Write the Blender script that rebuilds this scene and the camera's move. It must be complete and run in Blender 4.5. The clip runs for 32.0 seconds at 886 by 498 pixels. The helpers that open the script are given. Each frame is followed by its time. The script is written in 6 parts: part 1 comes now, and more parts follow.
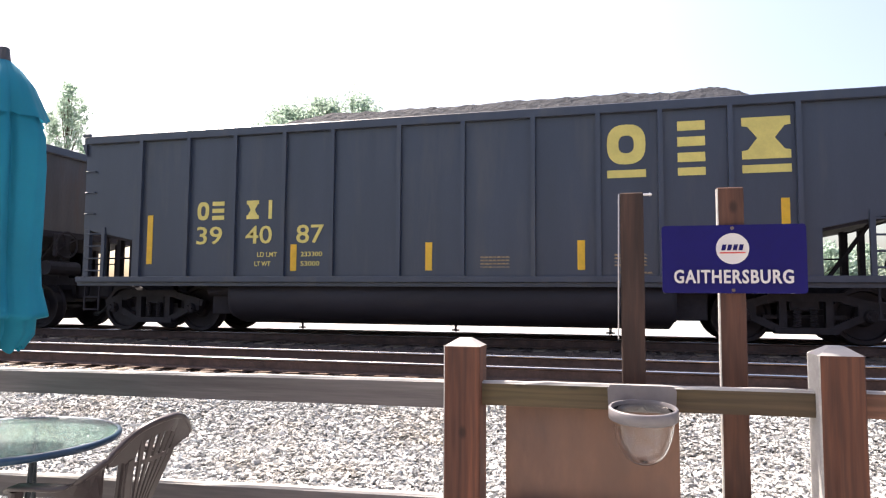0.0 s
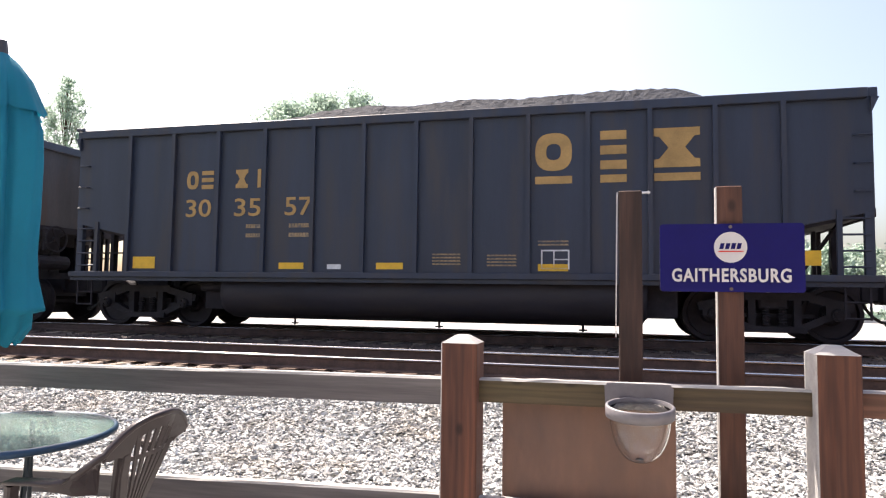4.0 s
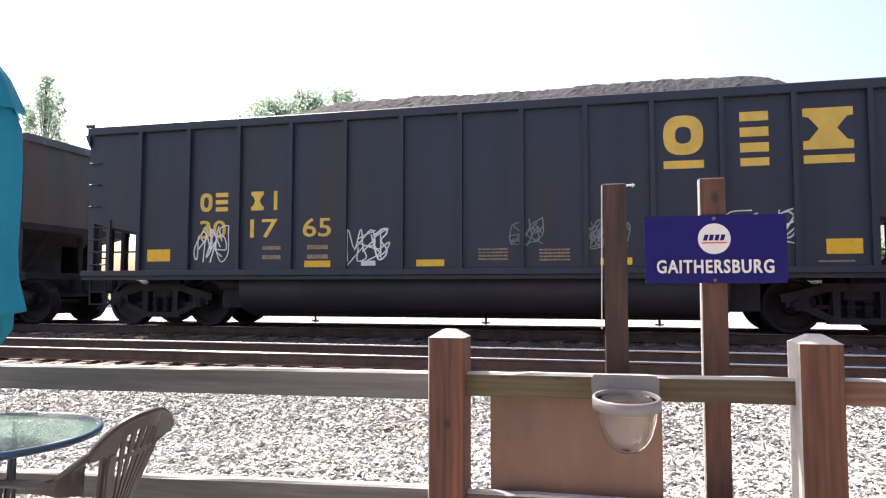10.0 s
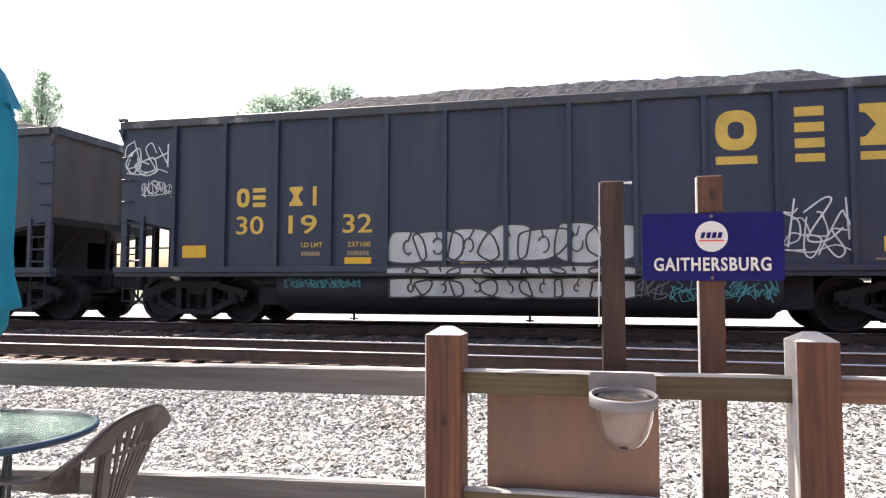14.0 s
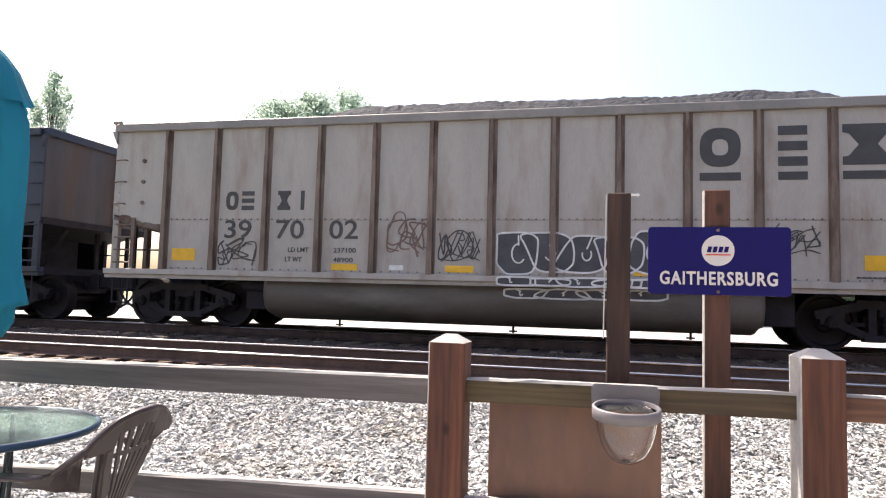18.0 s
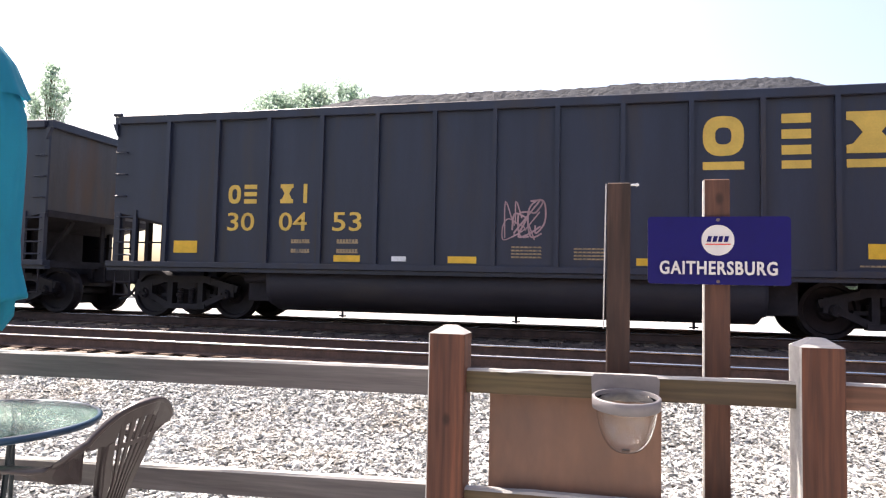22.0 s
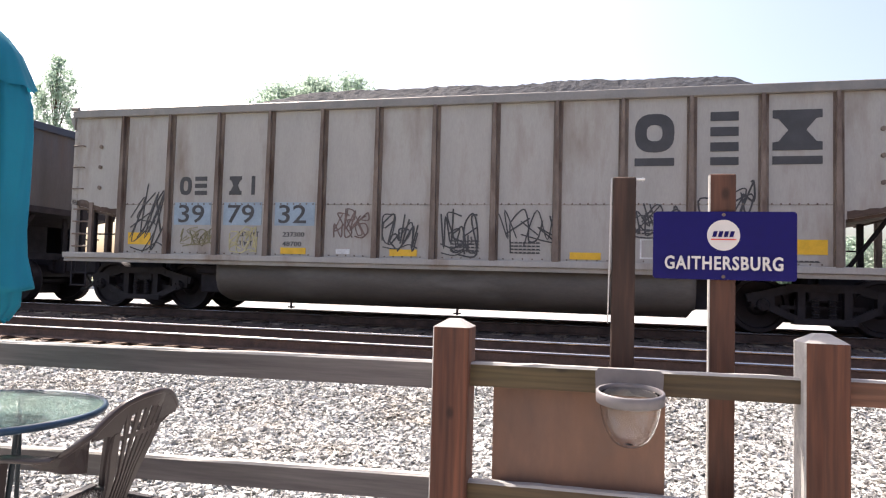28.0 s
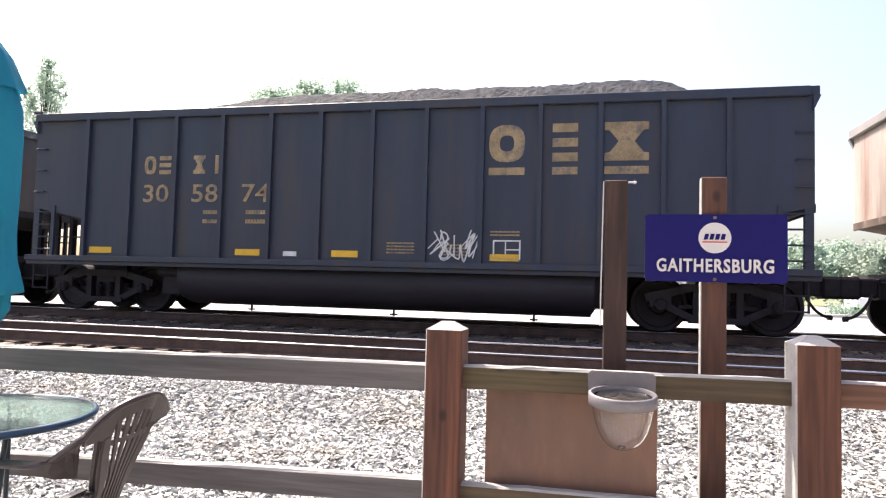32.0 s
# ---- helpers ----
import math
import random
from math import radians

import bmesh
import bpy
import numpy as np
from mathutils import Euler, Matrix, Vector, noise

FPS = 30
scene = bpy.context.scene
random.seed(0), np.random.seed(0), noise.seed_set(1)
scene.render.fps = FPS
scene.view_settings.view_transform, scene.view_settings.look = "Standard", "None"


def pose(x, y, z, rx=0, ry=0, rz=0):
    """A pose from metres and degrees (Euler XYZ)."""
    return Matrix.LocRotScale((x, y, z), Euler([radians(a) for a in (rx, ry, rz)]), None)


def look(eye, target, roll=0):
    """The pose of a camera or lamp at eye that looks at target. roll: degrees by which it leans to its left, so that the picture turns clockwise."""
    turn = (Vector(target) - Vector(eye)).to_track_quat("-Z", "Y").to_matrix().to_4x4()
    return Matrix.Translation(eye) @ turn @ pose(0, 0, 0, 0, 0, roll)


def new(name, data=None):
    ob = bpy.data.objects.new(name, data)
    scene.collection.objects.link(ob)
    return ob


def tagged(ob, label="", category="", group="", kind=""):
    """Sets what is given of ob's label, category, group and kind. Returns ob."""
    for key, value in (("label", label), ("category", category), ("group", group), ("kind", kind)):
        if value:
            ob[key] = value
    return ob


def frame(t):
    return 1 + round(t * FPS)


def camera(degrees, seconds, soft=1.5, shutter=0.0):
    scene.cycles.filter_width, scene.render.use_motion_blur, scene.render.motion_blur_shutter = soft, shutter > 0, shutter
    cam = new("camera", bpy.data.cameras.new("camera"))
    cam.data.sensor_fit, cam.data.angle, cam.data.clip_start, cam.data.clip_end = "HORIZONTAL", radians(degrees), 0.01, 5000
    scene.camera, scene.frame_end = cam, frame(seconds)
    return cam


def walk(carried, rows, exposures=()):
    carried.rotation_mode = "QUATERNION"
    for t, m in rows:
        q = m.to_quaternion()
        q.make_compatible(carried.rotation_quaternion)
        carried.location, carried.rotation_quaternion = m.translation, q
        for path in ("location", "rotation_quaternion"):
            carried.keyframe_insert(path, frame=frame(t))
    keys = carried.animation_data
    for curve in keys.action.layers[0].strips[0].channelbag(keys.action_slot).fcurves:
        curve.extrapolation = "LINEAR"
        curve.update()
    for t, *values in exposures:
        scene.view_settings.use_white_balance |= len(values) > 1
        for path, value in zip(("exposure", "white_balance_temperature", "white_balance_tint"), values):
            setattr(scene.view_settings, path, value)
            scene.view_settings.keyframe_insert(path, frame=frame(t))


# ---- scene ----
# X runs along the tracks, Y away from the camera, z = 0 at the train's rail heads.
cam = camera(67.34, 32.0, soft=1.2)
SIDE_Y = 10.94          # near side of the train
PATIO_Z = -0.51

CAMERA_ROWS = [  # seconds, turn, tilt, lean, x, y, z
    (0, 14.50, 4.18, 0.40, 0.001, -0.005, 0.698),
    (0.5, 14.62, 4.21, 0.43, 0.003, -0.005, 0.700),
    (1, 14.58, 4.20, 0.61, 0.002, -0.004, 0.700),
    (1.5, 14.58, 4.21, 0.64, 0.003, -0.003, 0.700),
    (2, 14.65, 4.25, 0.78, 0.003, -0.006, 0.697),
    (2.5, 14.57, 4.19, 0.87, 0.000, -0.004, 0.698),
    (3, 14.53, 4.14, 0.92, 0.000, -0.004, 0.695),
    (3.5, 14.49, 4.04, 0.82, 0.002, -0.003, 0.698),
    (5.5, 13.72, 3.56, 0.63, 0.000, 0.000, 0.697),
    (6, 13.63, 3.51, 0.26, 0.001, 0.001, 0.695),
    (6.5, 13.60, 3.46, 0.02, 0.003, 0.002, 0.697),
    (7, 13.49, 3.54, -0.00, 0.003, 0.001, 0.697),
    (7.5, 13.32, 3.53, -0.08, 0.002, -0.001, 0.695),
    (8, 13.20, 3.59, -0.14, 0.002, -0.001, 0.695),
    (8.5, 13.17, 3.56, -0.12, 0.002, 0.000, 0.696),
    (9, 13.19, 3.53, -0.20, 0.003, 0.001, 0.697),
    (9.5, 13.11, 3.47, -0.10, 0.002, 0.001, 0.697),
    (10, 13.14, 3.55, 0.04, 0.001, -0.000, 0.694),
    (10.5, 13.18, 3.43, 0.02, 0.002, 0.002, 0.697),
    (11, 13.12, 3.43, -0.12, 0.001, 0.002, 0.697),
    (11.5, 13.07, 3.41, -0.08, 0.002, 0.001, 0.695),
    (12, 13.07, 3.36, -0.03, 0.001, 0.004, 0.694),
    (12.5, 13.07, 3.24, 0.04, 0.002, 0.003, 0.696),
    (13, 13.04, 3.19, 0.18, 0.001, 0.002, 0.694),
    (13.5, 13.04, 3.22, 0.15, 0.001, 0.004, 0.695),
    (14, 12.92, 3.31, 0.15, 0.001, 0.004, 0.694),
    (14.5, 12.86, 3.47, 0.20, 0.001, 0.000, 0.692),
    (16.5, 13.39, 4.24, 1.22, 0.000, -0.000, 0.692),
    (17, 13.34, 4.11, 1.23, 0.000, 0.001, 0.696),
    (17.5, 13.42, 4.08, 1.47, 0.000, 0.002, 0.693),
    (18, 13.33, 4.10, 1.58, -0.003, 0.001, 0.688),
    (18.5, 13.34, 4.02, 1.56, -0.002, 0.001, 0.690),
    (19, 13.29, 3.88, 1.58, -0.002, 0.001, 0.693),
    (19.5, 13.35, 3.82, 1.62, -0.002, 0.002, 0.690),
    (20, 13.30, 3.73, 1.56, -0.004, 0.002, 0.689),
    (20.5, 13.36, 3.57, 1.34, -0.004, 0.003, 0.691),
    (21, 13.38, 3.54, 1.25, -0.002, 0.003, 0.690),
    (21.5, 13.36, 3.47, 1.33, -0.003, 0.002, 0.688),
    (22, 13.29, 3.31, 1.26, -0.003, 0.004, 0.689),
    (22.5, 13.24, 3.20, 1.22, -0.004, 0.002, 0.688),
    (23, 13.22, 3.05, 1.21, -0.004, 0.003, 0.689),
    (23.5, 13.21, 2.96, 1.15, -0.004, 0.004, 0.688),
    (24, 13.30, 2.88, 1.04, -0.003, 0.003, 0.690),
    (24.5, 13.27, 2.95, 1.12, -0.004, 0.001, 0.687),
    (25, 13.29, 2.91, 1.20, -0.004, 0.003, 0.688),
    (25.5, 13.41, 2.89, 1.10, -0.003, 0.004, 0.688),
    (27.5, 13.61, 2.79, 1.51, -0.006, 0.003, 0.688),
    (28, 13.66, 2.79, 1.62, -0.004, 0.004, 0.687),
    (28.5, 13.58, 2.82, 1.68, -0.005, 0.005, 0.687),
    (29, 13.52, 2.88, 1.63, -0.006, 0.003, 0.686),
    (29.5, 13.40, 2.93, 1.42, -0.004, 0.005, 0.688),
    (30, 13.35, 3.00, 1.38, -0.003, 0.004, 0.688),
    (30.5, 13.24, 3.01, 1.39, -0.003, 0.005, 0.689),
    (31, 13.13, 3.10, 1.30, -0.004, 0.005, 0.688),
    (31.5, 13.06, 3.09, 1.34, -0.005, 0.004, 0.688),
    (32, 12.99, 3.07, 1.55, -0.006, 0.003, 0.686),
]
walk(cam, [(t, pose(x, y, z, 90 + tilt, 0, turn) @ pose(0, 0, 0, 0, 0, lean))
           for t, turn, tilt, lean, x, y, z in CAMERA_ROWS],
     exposures=[(t, e + 0.02, 6880, 16) for t, e in (
         (0, 1.12), (1, 1.0), (2, 1.13), (3, 1.06), (5, 1.0), (6, 0.92), (7, 0.71), (8, 1.1), (9, 1.05), (10, 1.2), (11, 1.1), (12, 1.2), (13, 1.08), (14, 1.17),
         (17, 1.03), (18, 1.0), (19, 0.79), (20, 1.13), (21, 1.1), (22, 1.21), (23, 1.12), (24, 1.17), (25, 1.12), (28, 1.03), (29, 0.85), (30, 1.2), (31, 1.1), (32, 1.22))])

# ---- world, sun ----
SUN_WAY = Vector((-0.51, 0.31, 0.802))
world = bpy.data.worlds.new("world")
scene.world = world
world.use_nodes = True
wn = world.node_tree.nodes
sky = wn.new("ShaderNodeTexSky")
sky.sky_type = "NISHITA"
sky.sun_disc = False
sky.sun_elevation = math.asin(SUN_WAY.z)
sky.sun_rotation = math.atan2(SUN_WAY.x, SUN_WAY.y) % (2 * math.pi)
sky.air_density, sky.dust_density, sky.ozone_density = 1.0, 4.5, 1.0
wn["Background"].inputs["Strength"].default_value = 0.155
world.node_tree.links.new(sky.outputs[0], wn["Background"].inputs["Color"])
sun = new("sun", bpy.data.lights.new("sun", "SUN"))
sun.data.energy, sun.data.angle, sun.data.color = 5.0, radians(0.53), (1.0, 0.95, 0.87)
sun.matrix_world = look(SUN_WAY * 60, (0, 0, 0))

# ---- materials ----
def mat(name, base, rough=0.7, metal=0.0, var=0.25, scale=3.0, fine=40.0, bump=0.15, stretch=(1, 1, 1),
        second=None, second_amount=0.5, second_scale=1.5, piece=0.0, island=0.0, spec=0.5, depth=0.004):
    """A worn surface: base colour with blotches, fine grain, an optional second colour in patches, and relief."""
    m = bpy.data.materials.new(name)
    m.use_nodes = True
    nt = m.node_tree
    n, link = nt.nodes, nt.links.new
    bsdf = n["Principled BSDF"]
    bsdf.inputs["Roughness"].default_value = rough
    bsdf.inputs["Metallic"].default_value = metal
    bsdf.inputs["Specular IOR Level"].default_value = spec
    tc = n.new("ShaderNodeTexCoord")
    mp = n.new("ShaderNodeMapping")
    mp.inputs["Scale"].default_value = stretch
    link(tc.outputs["Object"], mp.inputs["Vector"])
    info = n.new("ShaderNodeObjectInfo")
    shift = n.new("ShaderNodeVectorMath")
    shift.operation = "ADD"
    mul = n.new("ShaderNodeMath")
    mul.operation = "MULTIPLY"
    mul.inputs[1].default_value = 37.0
    link(info.outputs["Random"], mul.inputs[0])
    link(mp.outputs[0], shift.inputs[0])
    link(mul.outputs[0], shift.inputs[1])
    def noise_at(s, detail=4.0):
        k = n.new("ShaderNodeTexNoise")
        k.inputs["Scale"].default_value = s
        k.inputs["Detail"].default_value = detail
        k.inputs["Roughness"].default_value = 0.6
        link(shift.outputs[0], k.inputs["Vector"])
        return k.outputs["Fac"]
    def ramp(src, lo, hi, a=0.0, b=1.0):
        r = n.new("ShaderNodeMapRange")
        r.inputs["From Min"].default_value, r.inputs["From Max"].default_value = lo, hi
        r.inputs["To Min"].default_value, r.inputs["To Max"].default_value = a, b
        link(src, r.inputs["Value"])
        return r.outputs[0]
    def mixed(fac, a, b, mode="MIX"):
        k = n.new("ShaderNodeMix")
        k.data_type = "RGBA"
        k.blend_type = mode
        for socket, v in ((k.inputs["Factor"], fac), (k.inputs["A"], a), (k.inputs["B"], b)):
            if hasattr(v, "is_output"):
                link(v, socket)
            elif isinstance(v, (int, float)):
                socket.default_value = v
            else:
                socket.default_value = (*v, 1.0)
        return k.outputs["Result"]
    k_lo, k_hi = 1 - var, 1 + var
    col = mixed(ramp(noise_at(scale), 0.3, 0.7), [c * k_lo for c in base], [min(c * k_hi, 0.95) for c in base])
    grain = noise_at(fine, 3.0)
    g = ramp(grain, 0.25, 0.75, 1 - var * 0.6, 1 + var * 0.6)
    comb = n.new("ShaderNodeVectorMath")
    comb.operation = "MULTIPLY"
    link(col, comb.inputs[0])
    link(g, comb.inputs[1])
    col = comb.outputs[0]
    if second:
        fac = ramp(noise_at(second_scale, 8.0), 0.62 - second_amount * 0.3, 0.78 - second_amount * 0.2)
        col = mixed(fac, col, second)
    if piece or island:
        if island:
            geo = n.new("ShaderNodeNewGeometry")
            src, amount = geo.outputs["Random Per Island"], island
        else:
            src, amount = info.outputs["Random"], piece
        v = n.new("ShaderNodeVectorMath")
        v.operation = "MULTIPLY"
        link(col, v.inputs[0])
        link(ramp(src, 0, 1, 1 - amount, 1 + amount), v.inputs[1])
        col = v.outputs[0]
    link(col, bsdf.inputs["Base Color"])
    if bump:
        b = n.new("ShaderNodeBump")
        b.inputs["Strength"].default_value = bump
        b.inputs["Distance"].default_value = depth
        link(grain, b.inputs["Height"])
        link(b.outputs[0], bsdf.inputs["Normal"])
        link(ramp(grain, 0.2, 0.8, max(rough - 0.1, 0.02), min(rough + 0.1, 1)), bsdf.inputs["Roughness"])
    return m


def wood(name, base, grain_axis=2, var=0.35, rough=0.75, second=None, second_amount=0.4, figure=0.0):
    st = [16, 16, 16]
    st[grain_axis] = 0.9
    m = mat(name, base, rough, 0, var, 1.2, 5.0, 0.5, st, second, second_amount, 0.25, depth=0.003)
    if not figure:
        return m
    # arched grain lines round a heart, and a few knots
    n, link = m.node_tree.nodes, m.node_tree.links.new
    b = n["Principled BSDF"]
    plain = b.inputs["Base Color"].links[0].from_socket
    tc = n.new("ShaderNodeTexCoord")
    info = n.new("ShaderNodeObjectInfo")
    def moved(scale, shift, turn=0.0):
        mp = n.new("ShaderNodeMapping")
        mp.inputs["Scale"].default_value = scale
        mp.inputs["Rotation"].default_value = (turn, 0, 0)
        link(tc.outputs["Object"], mp.inputs["Vector"])
        off = n.new("ShaderNodeVectorMath")
        off.operation = "MULTIPLY_ADD"
        off.inputs[1].default_value = shift
        link(info.outputs["Random"], off.inputs[0])
        link(mp.outputs[0], off.inputs[2])
        return off.outputs[0]
    st = [1, 0.4, 1]
    st[grain_axis] = 0.07
    shift = [0.05, 0.0, 0.05]
    shift[grain_axis] = -0.09
    wave = n.new("ShaderNodeTexWave")
    wave.wave_type = "RINGS"
    wave.rings_direction = "SPHERICAL"
    wave.inputs["Scale"].default_value = 13.0
    wave.inputs["Distortion"].default_value = 5.0
    wave.inputs["Detail"].default_value = 3.0
    wave.inputs["Detail Scale"].default_value = 3.0
    link(moved(st, shift), wave.inputs["Vector"])
    st = [1, 1, 1]
    st[grain_axis] = 0.6
    vor = n.new("ShaderNodeTexVoronoi")
    vor.voronoi_dimensions = "2D"
    vor.inputs["Scale"].default_value = 5.0
    link(moved(st, (5.0, 5.0, 5.0), math.pi / 2), vor.inputs["Vector"])
    def ranged(src, lo, hi, a, c):
        r = n.new("ShaderNodeMapRange")
        r.inputs["From Min"].default_value, r.inputs["From Max"].default_value = lo, hi
        r.inputs["To Min"].default_value, r.inputs["To Max"].default_value = a, c
        link(src, r.inputs["Value"])
        return r.outputs[0]
    both = n.new("ShaderNodeMath")
    both.operation = "MULTIPLY"
    link(ranged(wave.outputs["Fac"], 0.0, 0.8, 1 - figure, 1.08), both.inputs[0])
    link(ranged(vor.outputs["Distance"], 0.03, 0.085, 0.4, 1.0), both.inputs[1])
    dark = n.new("ShaderNodeVectorMath")
    dark.operation = "MULTIPLY"
    link(plain, dark.inputs[0])
    link(both.outputs[0], dark.inputs[1])
    link(dark.outputs[0], b.inputs["Base Color"])
    return m


PAINT = {
    "newer": mat("blue_grey_paint", (0.040, 0.051, 0.078), 0.42, 0, 0.12, 0.8, 30, 0.05, (2.5, 2.5, 0.35), (0.062, 0.068, 0.085), 0.3, 1.0, spec=0.5),
    "dark": mat("dark_grey_paint", (0.029, 0.036, 0.066), 0.45, 0, 0.16, 0.8, 30, 0.05, (2.5, 2.5, 0.3), (0.045, 0.046, 0.064), 0.35, 1.0, spec=0.45),
    "sooty": mat("sooty_black_paint", (0.021, 0.026, 0.047), 0.48, 0, 0.2, 0.8, 30, 0.05, (2.5, 2.5, 0.3), (0.032, 0.028, 0.034), 0.35, 1.0, spec=0.4),
    "faded": mat("faded_slate_paint", (0.029, 0.038, 0.063), 0.5, 0, 0.15, 0.8, 30, 0.05, (2.5, 2.5, 0.3), (0.046, 0.043, 0.050), 0.45, 0.9, spec=0.4),
    "pale": mat("dull_pale_paint", (0.385, 0.366, 0.345), 0.55, 0.05, 0.12, 0.8, 25, 0.05, (2.0, 2.0, 0.5), (0.24, 0.195, 0.165), 0.38, 0.8),
}
RIB_PAINT = {
    "newer": PAINT["newer"], "dark": PAINT["dark"], "sooty": PAINT["sooty"], "faded": PAINT["faded"],
    "pale": mat("rust_stained_rib", (0.17, 0.13, 0.108), 0.65, 0, 0.3, 2.0, 30, 0.1, (3, 3, 0.8), (0.085, 0.05, 0.037), 0.5, 1.6),
}
CHORD_PAINT = {
    "newer": PAINT["newer"], "dark": mat("scuffed_dark_chord", (0.05, 0.052, 0.062), 0.5, 0, 0.25, 2, 30, 0.1, (1, 1, 1), (0.3, 0.3, 0.31), 0.12, 2.2),
    "sooty": PAINT["sooty"], "faded": PAINT["faded"], "pale": mat("pale_chord", (0.23, 0.218, 0.21), 0.5, 0.1, 0.15, 1.5, 25, 0.08, (1, 1, 1), (0.28, 0.25, 0.23), 0.3, 2.0),
}
END_DARK = mat("rusty_coal_stained_end", (0.075, 0.072, 0.077), 0.6, 0, 0.25, 0.9, 25, 0.08, (2.0, 2.0, 0.35), (0.105, 0.066, 0.048), 0.4, 0.8, spec=0.35)
END_RUST = mat("rust_run_pale_end", (0.30, 0.26, 0.235), 0.6, 0, 0.2, 0.9, 25, 0.05, (2.0, 2.0, 0.35), (0.17, 0.085, 0.06), 0.62, 0.8)
RUST_EDGE = mat("rusty_slope_sheet", (0.085, 0.055, 0.043), 0.85, 0, 0.4, 3, 25, 0.3, (1, 1, 1), (0.17, 0.145, 0.125), 0.35, 2)
UNDER = mat("grimy_underframe", (0.024, 0.021, 0.026), 0.8, 0, 0.35, 4, 30, 0.3, spec=0.3)
TRUCK = mat("oily_cast_steel", (0.021, 0.018, 0.023), 0.65, 0.1, 0.35, 6, 40, 0.3, spec=0.35)
WHEEL = mat("dark_wheel_steel", (0.021, 0.017, 0.021), 0.6, 0.2, 0.3, 5, 30, 0.2, spec=0.3)
COAL = mat("loose_coal", (0.031, 0.034, 0.042), 0.85, 0, 0.5, 8, 26, 0.8, depth=0.03, spec=0.15, second=(0.12, 0.125, 0.135), second_amount=0.12, second_scale=14)
HOSE = mat("black_rubber_hose", (0.02, 0.02, 0.02), 0.6, 0, 0.2, 4, 30, 0.1)
INK = {
    "gold": mat("golden_yellow_lettering", (0.62, 0.40, 0.075), 0.5, 0, 0.12, 3, 40, 0.05),
    "dull": mat("dull_orange_lettering", (0.40, 0.245, 0.085), 0.55, 0, 0.2, 3, 40, 0.05),
    "fresh": mat("lemon_yellow_lettering", (0.66, 0.55, 0.16), 0.5, 0, 0.1, 3, 40, 0.05),
    "worn": mat("worn_ochre_lettering", (0.30, 0.215, 0.12), 0.6, 0, 0.3, 5, 40, 0.05, second=(0.1, 0.1, 0.11), second_amount=0.4, second_scale=6),
    "black": mat("black_lettering", (0.05, 0.05, 0.055), 0.55, 0, 0.2, 3, 40, 0.05),
    "amber": mat("amber_reflector", (0.72, 0.42, 0.03), 0.35, 0, 0.1, 8, 60, 0.05),
    "white": mat("white_spray", (0.62, 0.63, 0.64), 0.7, 0, 0.2, 4, 30, 0.05),
    "grey": mat("thin_grey_spray", (0.17, 0.18, 0.195), 0.7, 0, 0.3, 4, 30, 0.05),
    "silver": mat("silver_spray", (0.50, 0.51, 0.52), 0.45, 0.2, 0.15, 3, 30, 0.05),
    "teal": mat("teal_spray", (0.08, 0.30, 0.32), 0.7, 0, 0.25, 4, 30, 0.05),
    "blue": mat("light_blue_spray", (0.30, 0.50, 0.62), 0.7, 0, 0.2, 4, 30, 0.05),
    "pink": mat("faded_pink_spray", (0.33, 0.21, 0.23), 0.7, 0, 0.3, 4, 30, 0.05),
    "red": mat("faded_red_spray", (0.33, 0.16, 0.17), 0.7, 0, 0.3, 4, 30, 0.05),
    "lilac": mat("lilac_spray", (0.22, 0.21, 0.27), 0.7, 0, 0.3, 4, 30, 0.05),
    "cream": mat("cream_spray", (0.45, 0.42, 0.30), 0.7, 0, 0.25, 4, 30, 0.05),
    "olive": mat("olive_spray", (0.22, 0.20, 0.12), 0.7, 0, 0.25, 4, 30, 0.05),
    "straw": mat("straw_spray", (0.42, 0.38, 0.22), 0.7, 0, 0.25, 4, 30, 0.05),
    "brown": mat("brown_spray", (0.16, 0.11, 0.10), 0.7, 0, 0.25, 4, 30, 0.05),
    "slate": mat("dark_slate_spray", (0.06, 0.063, 0.075), 0.6, 0, 0.3, 3, 30, 0.05),
    "patch": mat("faded_blue_patch", (0.28, 0.36, 0.44), 0.6, 0, 0.15, 3, 30, 0.05),
}
RAIL_TOP = mat("polished_rail_head", (0.6, 0.59, 0.58), 0.16, 1.0, 0.1, 2, 30, 0.02)
RAIL_SIDE = mat("rusted_rail", (0.085, 0.052, 0.043), 0.8, 0.1, 0.35, 5, 40, 0.3)
TIE = wood("creosoted_tie", (0.16, 0.118, 0.088), 1, 0.4, 0.85, (0.33, 0.27, 0.2), 0.5)
PLATE = mat("rusty_tie_plate", (0.10, 0.06, 0.04), 0.8, 0.2, 0.3, 6, 40, 0.2)
# brown-stained ballast round the rails, with the train's shade mixed into the colour
DARK_STONE = mat("shaded_brown_ballast_stone", (0.075, 0.055, 0.05), 0.9, 0, 0.3, 8, 60, 0.3, island=0.35)
DARK_BED = mat("shaded_brown_bed", (0.075, 0.056, 0.05), 0.95, 0, 0.4, 5, 22, 1.0, depth=0.03)
GRIMY = {"pale": mat("grimy_pale_tub", (0.115, 0.10, 0.088), 0.65, 0, 0.25, 0.9, 20, 0.1, (0.6, 2, 2), (0.19, 0.175, 0.16), 0.3, 0.8)}
GRIMY_DARK = mat("grimy_dark_tub", (0.026, 0.024, 0.032), 0.6, 0, 0.25, 0.9, 20, 0.1, (0.6, 2, 2), (0.042, 0.036, 0.038), 0.4, 0.8, spec=0.3)
